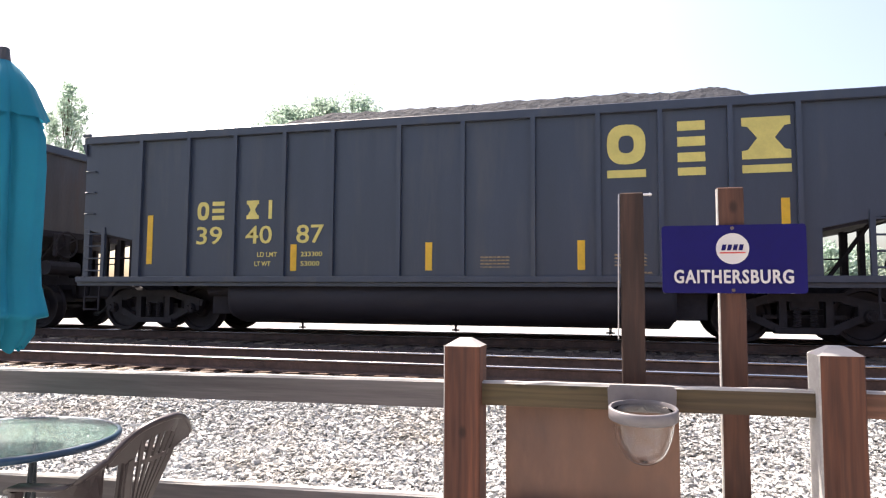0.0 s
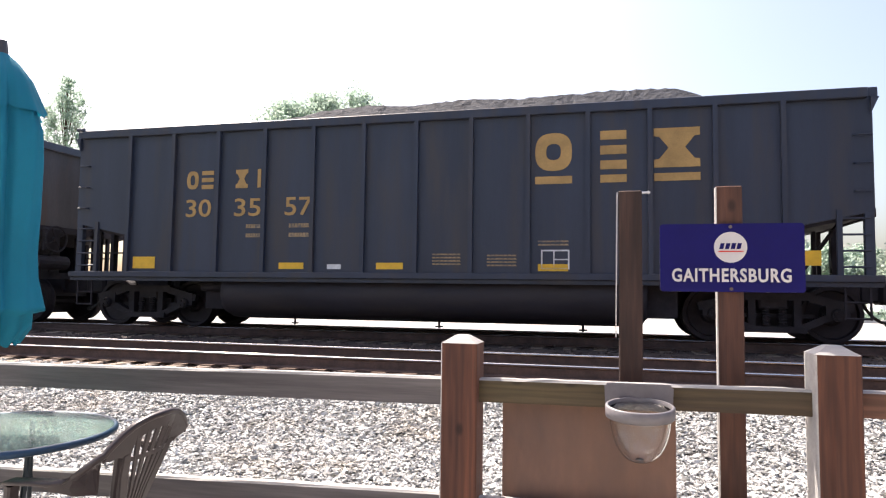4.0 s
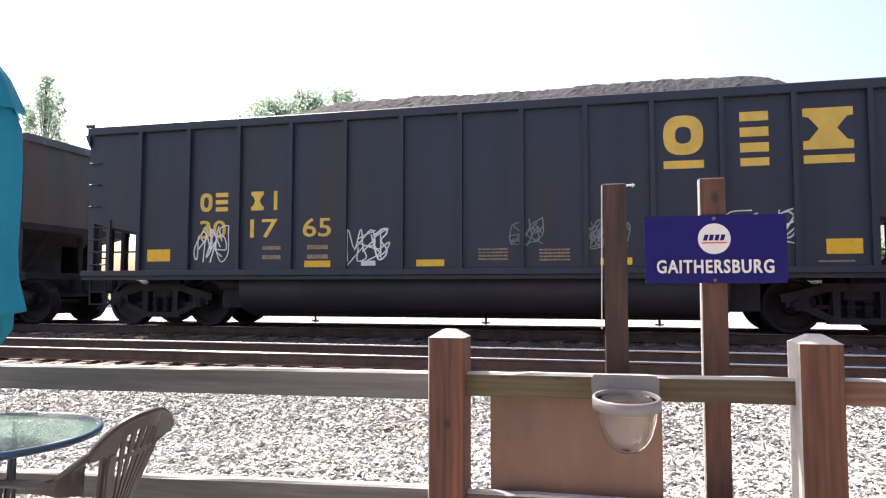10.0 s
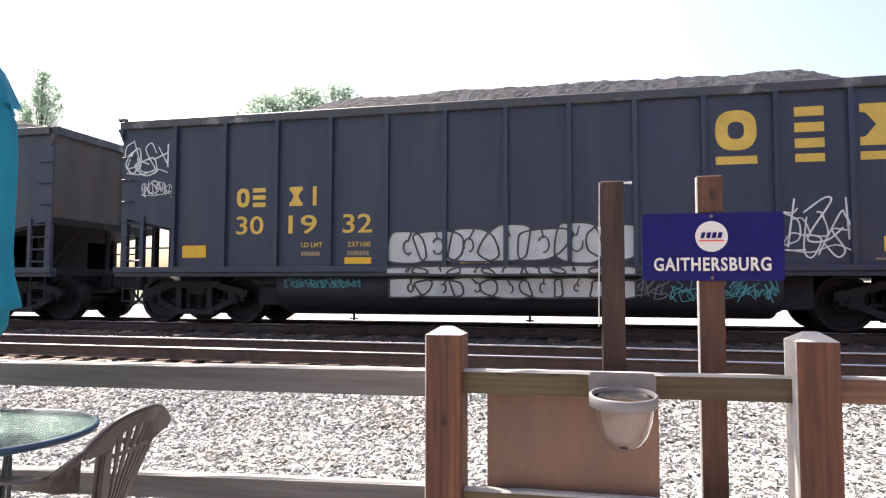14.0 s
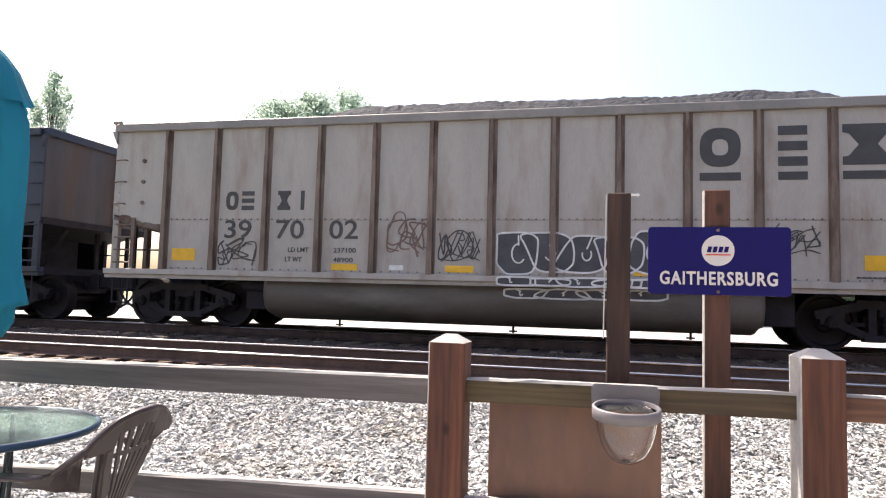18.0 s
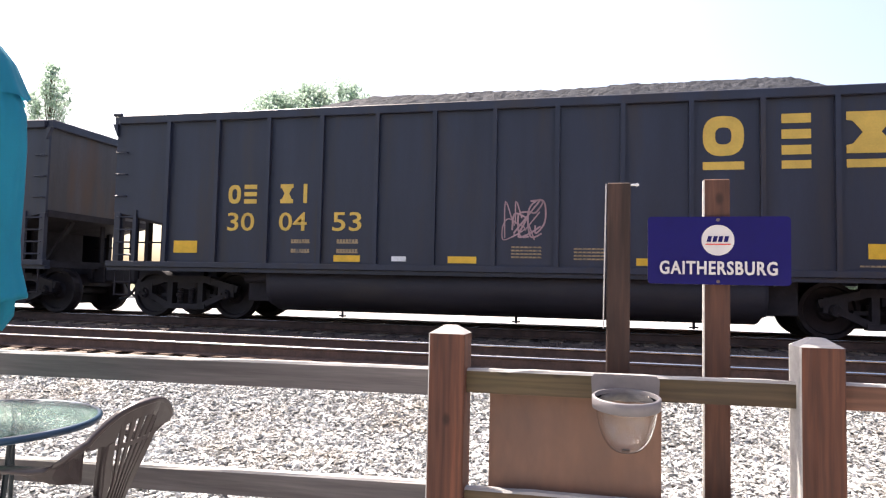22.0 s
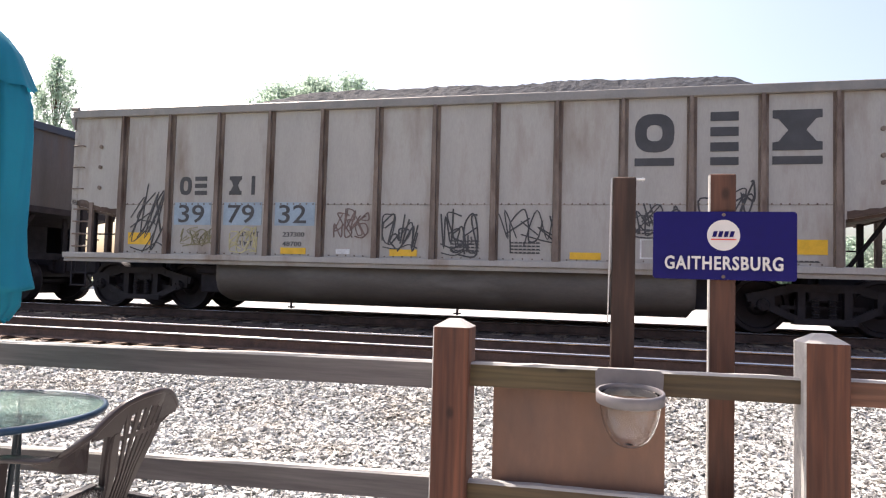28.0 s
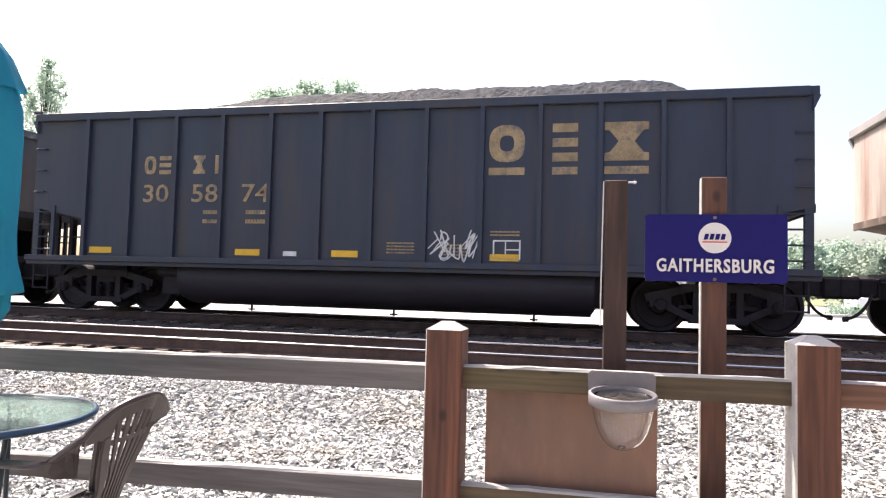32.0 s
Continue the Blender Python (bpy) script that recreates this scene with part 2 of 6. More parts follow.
BALLAST = mat("ballast_bed", (0.10, 0.09, 0.08), 0.95, 0, 0.45, 5, 22, 1.0, depth=0.03, second=(0.12, 0.11, 0.1), second_amount=0.35, second_scale=3)
STONE = mat("grey_ballast_stone", (0.40, 0.40, 0.385), 0.9, 0, 0.3, 8, 60, 0.4, second=(0.40, 0.36, 0.30), second_amount=0.25, second_scale=0.9, island=0.66)
ASPHALT = mat("sunlit_lot_surface", (0.33, 0.325, 0.31), 0.9, 0, 0.15, 0.4, 8, 0.2)
GROUND = mat("dry_grass_ground", (0.16, 0.17, 0.085), 0.95, 0, 0.35, 0.3, 4, 0.3)
KERB = mat("concrete_kerb", (0.45, 0.44, 0.42), 0.85, 0, 0.15, 1, 20, 0.2)
PATIO = mat("patio_concrete", (0.34, 0.33, 0.31), 0.9, 0, 0.15, 1.5, 30, 0.2)
BRICK = mat("unseen_wall_brown", (0.16, 0.085, 0.06), 0.9, 0, 0.25, 1.5, 20, 0.3)
POST_WOOD = wood("reddish_brown_post", (0.112, 0.041, 0.022), 2, 0.45, 0.75, second=(0.05, 0.022, 0.016), second_amount=0.3, figure=0.2)
# weathered wood, made paler still with sunlight put into its colour
POST_TOP = wood("sunlit_weathered_grey", (0.35, 0.335, 0.32), 0, 0.15, 0.8)
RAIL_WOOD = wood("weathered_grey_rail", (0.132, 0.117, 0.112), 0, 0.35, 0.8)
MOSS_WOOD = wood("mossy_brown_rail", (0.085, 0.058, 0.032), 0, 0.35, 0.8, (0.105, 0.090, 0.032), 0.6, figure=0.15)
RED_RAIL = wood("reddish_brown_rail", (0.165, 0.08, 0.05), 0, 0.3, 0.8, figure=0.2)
SIGN_WOOD = wood("brown_sign_post", (0.092, 0.039, 0.024), 2, 0.4, 0.75, figure=0.18)
OLD_WOOD = wood("dark_brown_old_post", (0.043, 0.023, 0.017), 2, 0.5, 0.8, figure=0.2)
BOARD = mat("tan_plywood_board", (0.19, 0.104, 0.070), 0.7, 0, 0.16, 2.2, 18, 0.25, (2.2, 2.2, 0.8), (0.125, 0.075, 0.056), 0.4, 1.6)
SIGN_BLUE = mat("deep_blue_enamel", (0.008, 0.007, 0.105), 0.5, 0, 0.12, 3, 40, 0.03, spec=0.2)
SIGN_WHITE = mat("white_enamel", (0.66, 0.63, 0.60), 0.4, 0, 0.05, 3, 40, 0.02)
SIGN_RED = mat("red_stripe", (0.65, 0.06, 0.05), 0.4, 0, 0.05, 3, 40, 0.02)
EDGE_METAL = mat("bare_metal_edge", (0.6, 0.6, 0.6), 0.4, 0.7, 0.1, 3, 40, 0.05)
GREY_PLASTIC = mat("grey_plastic", (0.17, 0.158, 0.165), 0.45, 0, 0.14, 4, 60, 0.05)
CHAIR = mat("dark_brown_plastic", (0.030, 0.020, 0.021), 0.38, 0, 0.15, 5, 60, 0.05, spec=0.45)
TABLE_RIM = mat("blue_green_table_rim", (0.02, 0.055, 0.10), 0.35, 0.2, 0.15, 5, 60, 0.05)
TABLE_METAL = mat("dark_green_table_metal", (0.015, 0.026, 0.034), 0.4, 0.3, 0.15, 5, 60, 0.05)
LEAF = mat("green_leaves", (0.15, 0.205, 0.15), 0.6, 0, 0.3, 0.5, 6, 0.0, island=0.5)
LEAF_DARK = mat("dark_green_needles", (0.15, 0.20, 0.155), 0.65, 0, 0.3, 0.5, 6, 0.0, island=0.5)
BARK = wood("grey_brown_bark", (0.12, 0.09, 0.07), 2, 0.4, 0.9)
WHITE_WALL = mat("white_metal_panel", (0.78, 0.78, 0.78), 0.5, 0, 0.06, 0.8, 10, 0.03)
YELLOW_BAND = mat("yellow_band", (0.80, 0.42, 0.02), 0.5, 0, 0.06, 1, 10, 0.0)
ORANGE_BAND = mat("orange_band", (0.75, 0.20, 0.02), 0.5, 0, 0.06, 1, 10, 0.0)
RED_BAND = mat("red_band", (0.55, 0.04, 0.03), 0.5, 0, 0.06, 1, 10, 0.0)
DARK_GLASS = mat("dark_window_glass", (0.03, 0.035, 0.04), 0.08, 0, 0.1, 1, 10, 0.0)
DARK_TRIM = mat("dark_trim", (0.05, 0.05, 0.055), 0.5, 0, 0.1, 2, 20, 0.05)


def fabric(name, base):
    """Thin woven cloth that lets some sun through."""
    m = mat(name, base, 0.85, 0, 0.12, 3, 150, 0.1)
    n, link = m.node_tree.nodes, m.node_tree.links.new
    b = n["Principled BSDF"]
    tr = n.new("ShaderNodeBsdfTranslucent")
    tr.inputs["Color"].default_value = (*base, 1)
    mx = n.new("ShaderNodeMixShader")
    mx.inputs[0].default_value = 0.34
    link(b.outputs[0], mx.inputs[1])
    link(tr.outputs[0], mx.inputs[2])
    link(mx.outputs[0], n["Material Output"].inputs["Surface"])
    return m


def leafy(m, base, amount=0.45):
    n, link = m.node_tree.nodes, m.node_tree.links.new
    tr = n.new("ShaderNodeBsdfTranslucent")
    tr.inputs["Color"].default_value = (*base, 1)
    mx = n.new("ShaderNodeMixShader")
    mx.inputs[0].default_value = amount
    link(n["Principled BSDF"].outputs[0], mx.inputs[1])
    link(tr.outputs[0], mx.inputs[2])
    link(mx.outputs[0], n["Material Output"].inputs["Surface"])


leafy(LEAF, (0.50, 0.63, 0.53), 0.62)
leafy(LEAF_DARK, (0.42, 0.50, 0.42), 0.6)
UMBRELLA = fabric("teal_umbrella_cloth", (0.005, 0.235, 0.34))
TABLE_GLASS = mat("pebbled_green_glass", (0.07, 0.13, 0.12), 0.12, 0, 0.4, 14, 60, 1.0, depth=0.012, spec=0.5)
n_, link_ = TABLE_GLASS.node_tree.nodes, TABLE_GLASS.node_tree.links.new
clear = n_.new("ShaderNodeBsdfTransparent")
clear.inputs["Color"].default_value = (0.60, 0.82, 0.76, 1)
blend = n_.new("ShaderNodeMixShader")
blend.inputs[0].default_value = 0.42
link_(n_["Principled BSDF"].outputs[0], blend.inputs[1])
link_(clear.outputs[0], blend.inputs[2])
link_(blend.outputs[0], n_["Material Output"].inputs["Surface"])
BOWL_GLASS = mat("clear_plastic_bowl", (0.93, 0.92, 0.90), 0.04, 0, 0.03, 9, 60, 0.0, (1, 1, 0.3), spec=0.6)
BOWL_GLASS.node_tree.nodes["Principled BSDF"].inputs["Transmission Weight"].default_value = 1.0
BOWL_GLASS.node_tree.nodes["Principled BSDF"].inputs["IOR"].default_value = 1.45

# ---- mesh tools ----
def part(name, bm, material, parent=None, label="", smooth=False):
    me = bpy.data.meshes.new(name)
    bm.to_mesh(me)
    bm.free()
    if smooth:
        for p in me.polygons:
            p.use_smooth = True
    me.materials.append(material)
    ob = new(name, me)
    if parent:
        ob.parent = parent
    if label:
        ob["label"] = label
    return ob


def shared(name, me, parent, at=(0, 0, 0), label=""):
    ob = new(name, me)
    ob.parent = parent
    ob.location = at
    if label:
        ob["label"] = label
    return ob


def mesh_of(name, bm, material, smooth=False):
    me = bpy.data.meshes.new(name)
    bm.to_mesh(me)
    bm.free()
    me.materials.append(material)
    if smooth:
        for p in me.polygons:
            p.use_smooth = True
    return me


def thing(name, at=(0, 0, 0), turn=0, label="", category="", group=""):
    ob = new(name)
    ob.location = at
    ob.rotation_euler = (0, 0, radians(turn))
    return tagged(ob, label, category, group)


def box(bm, x0, x1, y0, y1, z0, z1, bevel=0.0, turn=None):
    res = bmesh.ops.create_cube(bm, size=1.0)
    vs = res["verts"]
    for v in vs:
        v.co = Vector(((x0 + x1) / 2 + v.co.x * (x1 - x0), (y0 + y1) / 2 + v.co.y * (y1 - y0), (z0 + z1) / 2 + v.co.z * (z1 - z0)))
    if bevel:
        es = {e for v in vs for e in v.link_edges}
        out = bmesh.ops.bevel(bm, geom=list(es), offset=bevel, segments=1, affect="EDGES")
        vs = list({v for f in out["faces"] for v in f.verts} | {v for v in vs if v.is_valid})
    if turn:
        bmesh.ops.transform(bm, matrix=turn, verts=vs)
    return vs


def new_box(*args, **kw):
    bm = bmesh.new()
    box(bm, *args, **kw)
    return bm


def rod(bm, a, b, r0, r1=None, seg=8):
    """A round bar from a to b."""
    a, b = Vector(a), Vector(b)
    d = b - a
    m = Matrix.Translation((a + b) / 2) @ d.to_track_quat("Z", "Y").to_matrix().to_4x4()
    bmesh.ops.create_cone(bm, cap_ends=True, segments=seg, radius1=r0, radius2=r1 if r1 is not None else r0, depth=d.length, matrix=m)


def tube(bm, pts, r, seg=6):
    for a, b in zip(pts[:-1], pts[1:]):
        rod(bm, a, b, r, seg=seg)


def prism(bm, outline, y0, y1):
    """An outline in x, z drawn out along y."""
    front = [bm.verts.new((x, y0, z)) for x, z in outline]
    back = [bm.verts.new((x, y1, z)) for x, z in outline]
    n = len(outline)
    bm.faces.new(front)
    bm.faces.new(back[::-1])
    for i in range(n):
        bm.faces.new((front[i], back[i], back[(i + 1) % n], front[(i + 1) % n]))
    bmesh.ops.recalc_face_normals(bm, faces=bm.faces)


def bar(bm, a, b, w, y0, y1):
    """A flat bar in the x, z plane from a to b, w wide."""
    a, b = Vector(a), Vector(b)
    d = (b - a).normalized()
    s = Vector((-d.y, d.x)) * w / 2
    prism(bm, [a + s, a - s, b - s, b + s], y0, y1)


TEXTS = {}
def text_mesh(words, width, height, material, bold=0.0, space=1.0):
    """Lettering in the built-in font, standing in the x, z plane, its lower left corner at the origin."""
    key = (words, round(width, 3), round(height, 3), material.name)
    if key not in TEXTS:
        cu = bpy.data.curves.new("lettering", "FONT")
        cu.body, cu.size, cu.offset, cu.extrude, cu.resolution_u = words, 1.0, bold, 0.004, 3
        cu.space_character = space
        ob = bpy.data.objects.new("lettering", cu)
        me = bpy.data.meshes.new_from_object(ob)
        bpy.data.objects.remove(ob)
        co = np.empty(len(me.vertices) * 3)
        me.vertices.foreach_get("co", co)
        co = co.reshape(-1, 3)
        lo, hi = co.min(0), co.max(0)
        flat = np.stack([(co[:, 0] - lo[0]) / (hi[0] - lo[0]) * width, -co[:, 2], (co[:, 1] - lo[1]) / (hi[1] - lo[1]) * height], 1)
        me.vertices.foreach_set("co", flat.ravel())
        me.materials.clear()
        me.materials.append(material)
        TEXTS[key] = me
    return TEXTS[key]


def raw_mesh(name, verts, faces_flat, per_face, material, smooth=False):
    """A mesh out of number arrays, all faces with the same count of corners."""
    me = bpy.data.meshes.new(name)
    me.vertices.add(len(verts))
    me.vertices.foreach_set("co", np.asarray(verts, dtype=np.float32).ravel())
    nf = len(faces_flat) // per_face
    me.loops.add(len(faces_flat))
    me.loops.foreach_set("vertex_index", np.asarray(faces_flat, dtype=np.int32))
    me.polygons.add(nf)
    me.polygons.foreach_set("loop_start", np.arange(nf, dtype=np.int32) * per_face)
    me.polygons.foreach_set("use_smooth", np.full(nf, smooth))
    me.update(calc_edges=True)
    me.materials.append(material)
    return me

# ---- ground, lot, tracks ----
bm = bmesh.new()
bmesh.ops.create_grid(bm, x_segments=2, y_segments=2, size=2500)
ground = part("ground", bm, GROUND)
ground.location = (0, 0, -0.62)
tagged(ground, "dry grassy ground reaching to the horizon", "ground", kind="structure")

road = part("road", new_box(-260, 260, 15.6, 34.0, -0.62, -0.34), ASPHALT)
tagged(road, "pale sunlit asphalt lot beyond the tracks", "road", kind="structure")
far_lot = part("road", new_box(-160, 160, 38.0, 66.0, -0.62, -0.36), ASPHALT)
tagged(far_lot, "pale asphalt forecourt of the fuel station", "road", kind="structure")
kerb = part("kerb", new_box(-260, 260, 34.0, 34.3, -0.62, -0.19, bevel=0.02), KERB)
tagged(kerb, "pale concrete kerb along the lot", "kerb", kind="structure")
patio = part("floor", new_box(-9, 9, -7, 2.62, -0.62, PATIO_Z), PATIO)
tagged(patio, "grey concrete patio floor behind the fence", "floor", kind="structure")

# unseen plain wall, added to dim the train's side; closes the back of the patio
wall_back = part("wall_back", new_box(-1.0, 26.0, -7.6, -7.0, -0.62, 5.2, bevel=0.03), BRICK)
tagged(wall_back, "unseen plain brown wall added behind the patio to cut sky light", "wall", kind="structure")

# the ballast bed, a long bank under both tracks
bm = bmesh.new()
BED = [(2.62, -0.60), (5.4, -0.58), (6.9, -0.345), (7.6, -0.312), (10.2, -0.312), (10.95, -0.192), (14.4, -0.192), (15.6, -0.5)]
ring = [[bm.verts.new((x, y, z)) for y, z in BED] for x in (-300, -60, 0, 60, 300)]
for a, b in zip(ring[:-1], ring[1:]):
    for i in range(len(BED) - 1):
        f = bm.faces.new((a[i], b[i], b[i + 1], a[i + 1]))
        # the far part takes the darker bed, stain and shade in one colour
        f.material_index = 1 if BED[i][0] > 7.5 else 0
bmesh.ops.recalc_face_normals(bm, faces=bm.faces)
bed = part("ballast_bed", bm, BALLAST)
bed.data.materials.append(DARK_BED)
tagged(bed, "bank of grey crushed stone under the tracks", "ballast", kind="structure")


def bed_z(y):
    return np.interp(y, [p[0] for p in BED], [p[1] for p in BED])


# loose stones on the bank, where the camera looks
def stones(count, y_lo, y_hi, size, seed, material, sink=0.35):
    rng = np.random.default_rng(seed)
    octa = np.array([(1, 0, 0), (-1, 0, 0), (0, 1, 0), (0, -1, 0), (0, 0, 1), (0, 0, -1)], dtype=float)
    tri = np.array([(0, 2, 4), (2, 1, 4), (1, 3, 4), (3, 0, 4), (2, 0, 5), (1, 2, 5), (3, 1, 5), (0, 3, 5)])
    y = np.sqrt(rng.uniform(y_lo ** 2, y_hi ** 2, count))
    x = rng.uniform(-1.2, 0.5, count) * y + rng.uniform(-0.5, 0.5, count)
    r = size * np.clip(rng.lognormal(0, 0.3, count), 0.5, 1.7) * 0.5
    q = rng.normal(size=(count, 4))
    q /= np.linalg.norm(q, axis=1)[:, None]
    w, a, b, c = q.T
    rot = np.stack([1 - 2 * (b * b + c * c), 2 * (a * b - c * w), 2 * (a * c + b * w),
                    2 * (a * b + c * w), 1 - 2 * (a * a + c * c), 2 * (b * c - a * w),
                    2 * (a * c - b * w), 2 * (b * c + a * w), 1 - 2 * (a * a + b * b)], 1).reshape(-1, 3, 3)
    shape = (octa[None] * rng.uniform(0.7, 1.3, (count, 6, 1)) + rng.uniform(-0.35, 0.35, (count, 6, 3))) * rng.uniform((0.9, 0.55, 0.35), (1.7, 1.1, 0.8), (count, 3))[:, None]
    shape = np.einsum("nij,nkj->nki", rot, shape) * r[:, None, None] * np.array((1.12, 1.12, 0.66))
    z = bed_z(y) + r * (sink + rng.uniform(-0.3, 0.9, count))
    verts = shape + np.stack([x, y, z], 1)[:, None]
    faces = (tri[None] + (np.arange(count) * 6)[:, None, None]).ravel()
    me = raw_mesh("ballast_stones", verts.reshape(-1, 3), faces, 3, material)
    ob = new("ballast_stones", me)
    return tagged(ob, "loose grey crushed stones lying on the bank", "ballast", kind="stuff")


stones(150000, 2.75, 7.6, 0.030, 11, STONE)
stones(9000, 7.55, 10.9, 0.045, 12, DARK_STONE, -0.2)
stones(3000, 10.9, 15.4, 0.06, 13, DARK_STONE, 0.0)

RAIL_OUTLINE = [(-0.07, -0.17), (0.07, -0.17), (0.07, -0.155), (0.012, -0.135), (0.012, -0.045), (0.036, -0.03), (0.036, -0.014), (0.031, -0.006), (0.018, -0.0012), (0.0, 0.0),
                (-0.018, -0.0012), (-0.031, -0.006), (-0.036, -0.014), (-0.036, -0.03), (-0.012, -0.045), (-0.012, -0.135), (-0.07, -0.155)]


def track(name, y_near, z_top, label):
    tr = thing(name, (0, y_near, z_top), label=label, category="railway track")
    tr["kind"] = "structure"
    for y in (0.0, 1.505):
        bm = bmesh.new()
        a = [bm.verts.new((-300, y + v, z)) for v, z in RAIL_OUTLINE]
        b = [bm.verts.new((300, y + v, z)) for v, z in RAIL_OUTLINE]
        n = len(a)
        for i in range(n):
            bm.faces.new((a[i], b[i], b[(i + 1) % n], a[(i + 1) % n]))
        bmesh.ops.recalc_face_normals(bm, faces=bm.faces)
        ob = part("rail", bm, RAIL_SIDE, tr, "rusty steel rail with a polished head")
        ob.data.materials.append(RAIL_TOP)
        for p in ob.data.polygons:
            gauge = p.center.y > 0 if y == 0.0 else p.center.y < y
            if p.center.z > -0.011 or (gauge and p.center.z > -0.028):
                p.material_index = 1
                p.use_smooth = True
    gap = 0.40 if z_top < 0 else 0.52
    tie = mesh_of("tie", new_box(-0.2 * gap - 0.01, 0.2 * gap + 0.01, -0.55, 2.05, -0.36, -0.176, bevel=0.012), TIE)
    plate = mesh_of("tie_plate", new_box(-0.09, 0.09, -0.17, 0.17, -0.177, -0.160, bevel=0.004), PLATE)
    rng = random.Random(name)
    for i in range(int(47 / gap)):
        x = -34 + i * gap
        t = shared("tie", tie, tr, (x + rng.uniform(-0.02, 0.02), rng.uniform(-0.05, 0.05), rng.uniform(-0.008, 0.004)))
        t.rotation_euler.z = rng.uniform(-0.02, 0.02)
        if -14 < x < 6:
            for y in (0.0, 1.505):
                shared("tie_plate", plate, tr, (x, y, 0))
    bm = bmesh.new()
    for i in range(260):
        for x in (-34.52 - i * 0.52, 12.8 + i * 0.52):
            box(bm, x - 0.115, x + 0.115, -0.55, 2.05, -0.36, -0.176)
    far = part("far_ties", bm, TIE, tr)
    far["kind"] = "stuff"
    return tr


track("track_1", 7.96, -0.108, "empty railway track of rusty rails on wooden ties")
track("track_2", SIDE_Y + 0.85, 0.0, "railway track that carries the coal train")

# ---- the fence ----
fence = thing("wooden_fence", (0, 2.29, PATIO_Z), label="brown wooden post-and-rail fence between patio and tracks", category="fence")
FZ = -PATIO_Z


def post_mesh(w, shoulder, peak):
    bm = bmesh.new()
    h = w / 2
    box(bm, -h, h, 0, w, 0, shoulder)
    me_top = []
    base = [bm.verts.new(p) for p in ((-h, 0, shoulder), (h, 0, shoulder), (h, w, shoulder), (-h, w, shoulder))]
    crown = [bm.verts.new(p) for p in ((-h * 0.32, h * 0.68, peak), (h * 0.32, h * 0.68, peak), (h * 0.32, h * 1.32, peak), (-h * 0.32, h * 1.32, peak))]
    for i in range(4):
        me_top.append(bm.faces.new((base[i], base[(i + 1) % 4], crown[(i + 1) % 4], crown[i])))
    me_top.append(bm.faces.new(crown))
    for f in me_top:
        f.material_index = 1
    bmesh.ops.bevel(bm, geom=[e for e in bm.edges if abs(e.verts[0].co.z - e.verts[1].co.z) > 0.5], offset=0.005, segments=1, affect="EDGES")
    bmesh.ops.recalc_face_normals(bm, faces=bm.faces)
    # sun on the left-facing sides is painted in with the paler wood
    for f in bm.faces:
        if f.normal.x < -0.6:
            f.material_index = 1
    me = mesh_of("post", bm, POST_WOOD)
    me.materials.append(POST_TOP)
    return me


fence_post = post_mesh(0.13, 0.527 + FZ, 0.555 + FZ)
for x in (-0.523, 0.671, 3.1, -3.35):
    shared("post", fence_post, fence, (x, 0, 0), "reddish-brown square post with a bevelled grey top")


def rail_bar(x0, z0, x1, z1, height, thick, y, material, label=""):
    """A fence rail between two posts; z0 and z1 are its top at either end, above the rail heads."""
    bm = bmesh.new()
    n = 14
    rows = []
    rng = random.Random(int(x0 * 1000))
    for i in range(n + 1):
        f = i / n
        x, top = x0 + (x1 - x0) * f, z0 + (z1 - z0) * f + FZ
        wob = rng.uniform(-0.002, 0.002)
        rows.append([bm.verts.new((x, y + a, top + b)) for a, b in
                     ((wob, -height), (wob, -0.008), (0.006, wob), (thick - 0.006, wob), (thick, -0.008), (thick, -height))])
    for a, b in zip(rows[:-1], rows[1:]):
        for i in range(6):
            f = bm.faces.new((a[i], b[i], b[(i + 1) % 6], a[(i + 1) % 6]))
            # weathered upper faces; their sunlit brightness is put into a paler colour
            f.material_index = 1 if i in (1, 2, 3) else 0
    bm.faces.new(rows[0])
    bm.faces.new(rows[-1][::-1])
    bmesh.ops.recalc_face_normals(bm, faces=bm.faces)
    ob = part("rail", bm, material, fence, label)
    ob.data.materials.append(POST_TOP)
    return ob


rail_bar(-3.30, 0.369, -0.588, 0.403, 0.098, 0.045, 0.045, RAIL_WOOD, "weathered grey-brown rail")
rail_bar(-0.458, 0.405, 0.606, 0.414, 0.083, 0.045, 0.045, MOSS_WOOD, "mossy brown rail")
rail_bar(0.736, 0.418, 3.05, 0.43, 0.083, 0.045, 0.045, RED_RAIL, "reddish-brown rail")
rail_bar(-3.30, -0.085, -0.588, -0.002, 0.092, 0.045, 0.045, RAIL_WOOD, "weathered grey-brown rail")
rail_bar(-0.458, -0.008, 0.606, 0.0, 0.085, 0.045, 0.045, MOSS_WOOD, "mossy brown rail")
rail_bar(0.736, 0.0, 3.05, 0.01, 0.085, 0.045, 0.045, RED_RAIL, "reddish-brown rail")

board = part("plywood_board", new_box(-0.383, 0.205, 2.392, 2.408, -0.505, 0.385, bevel=0.003), BOARD)
tagged(board, "plain tan plywood board fixed behind the fence rails", "board")

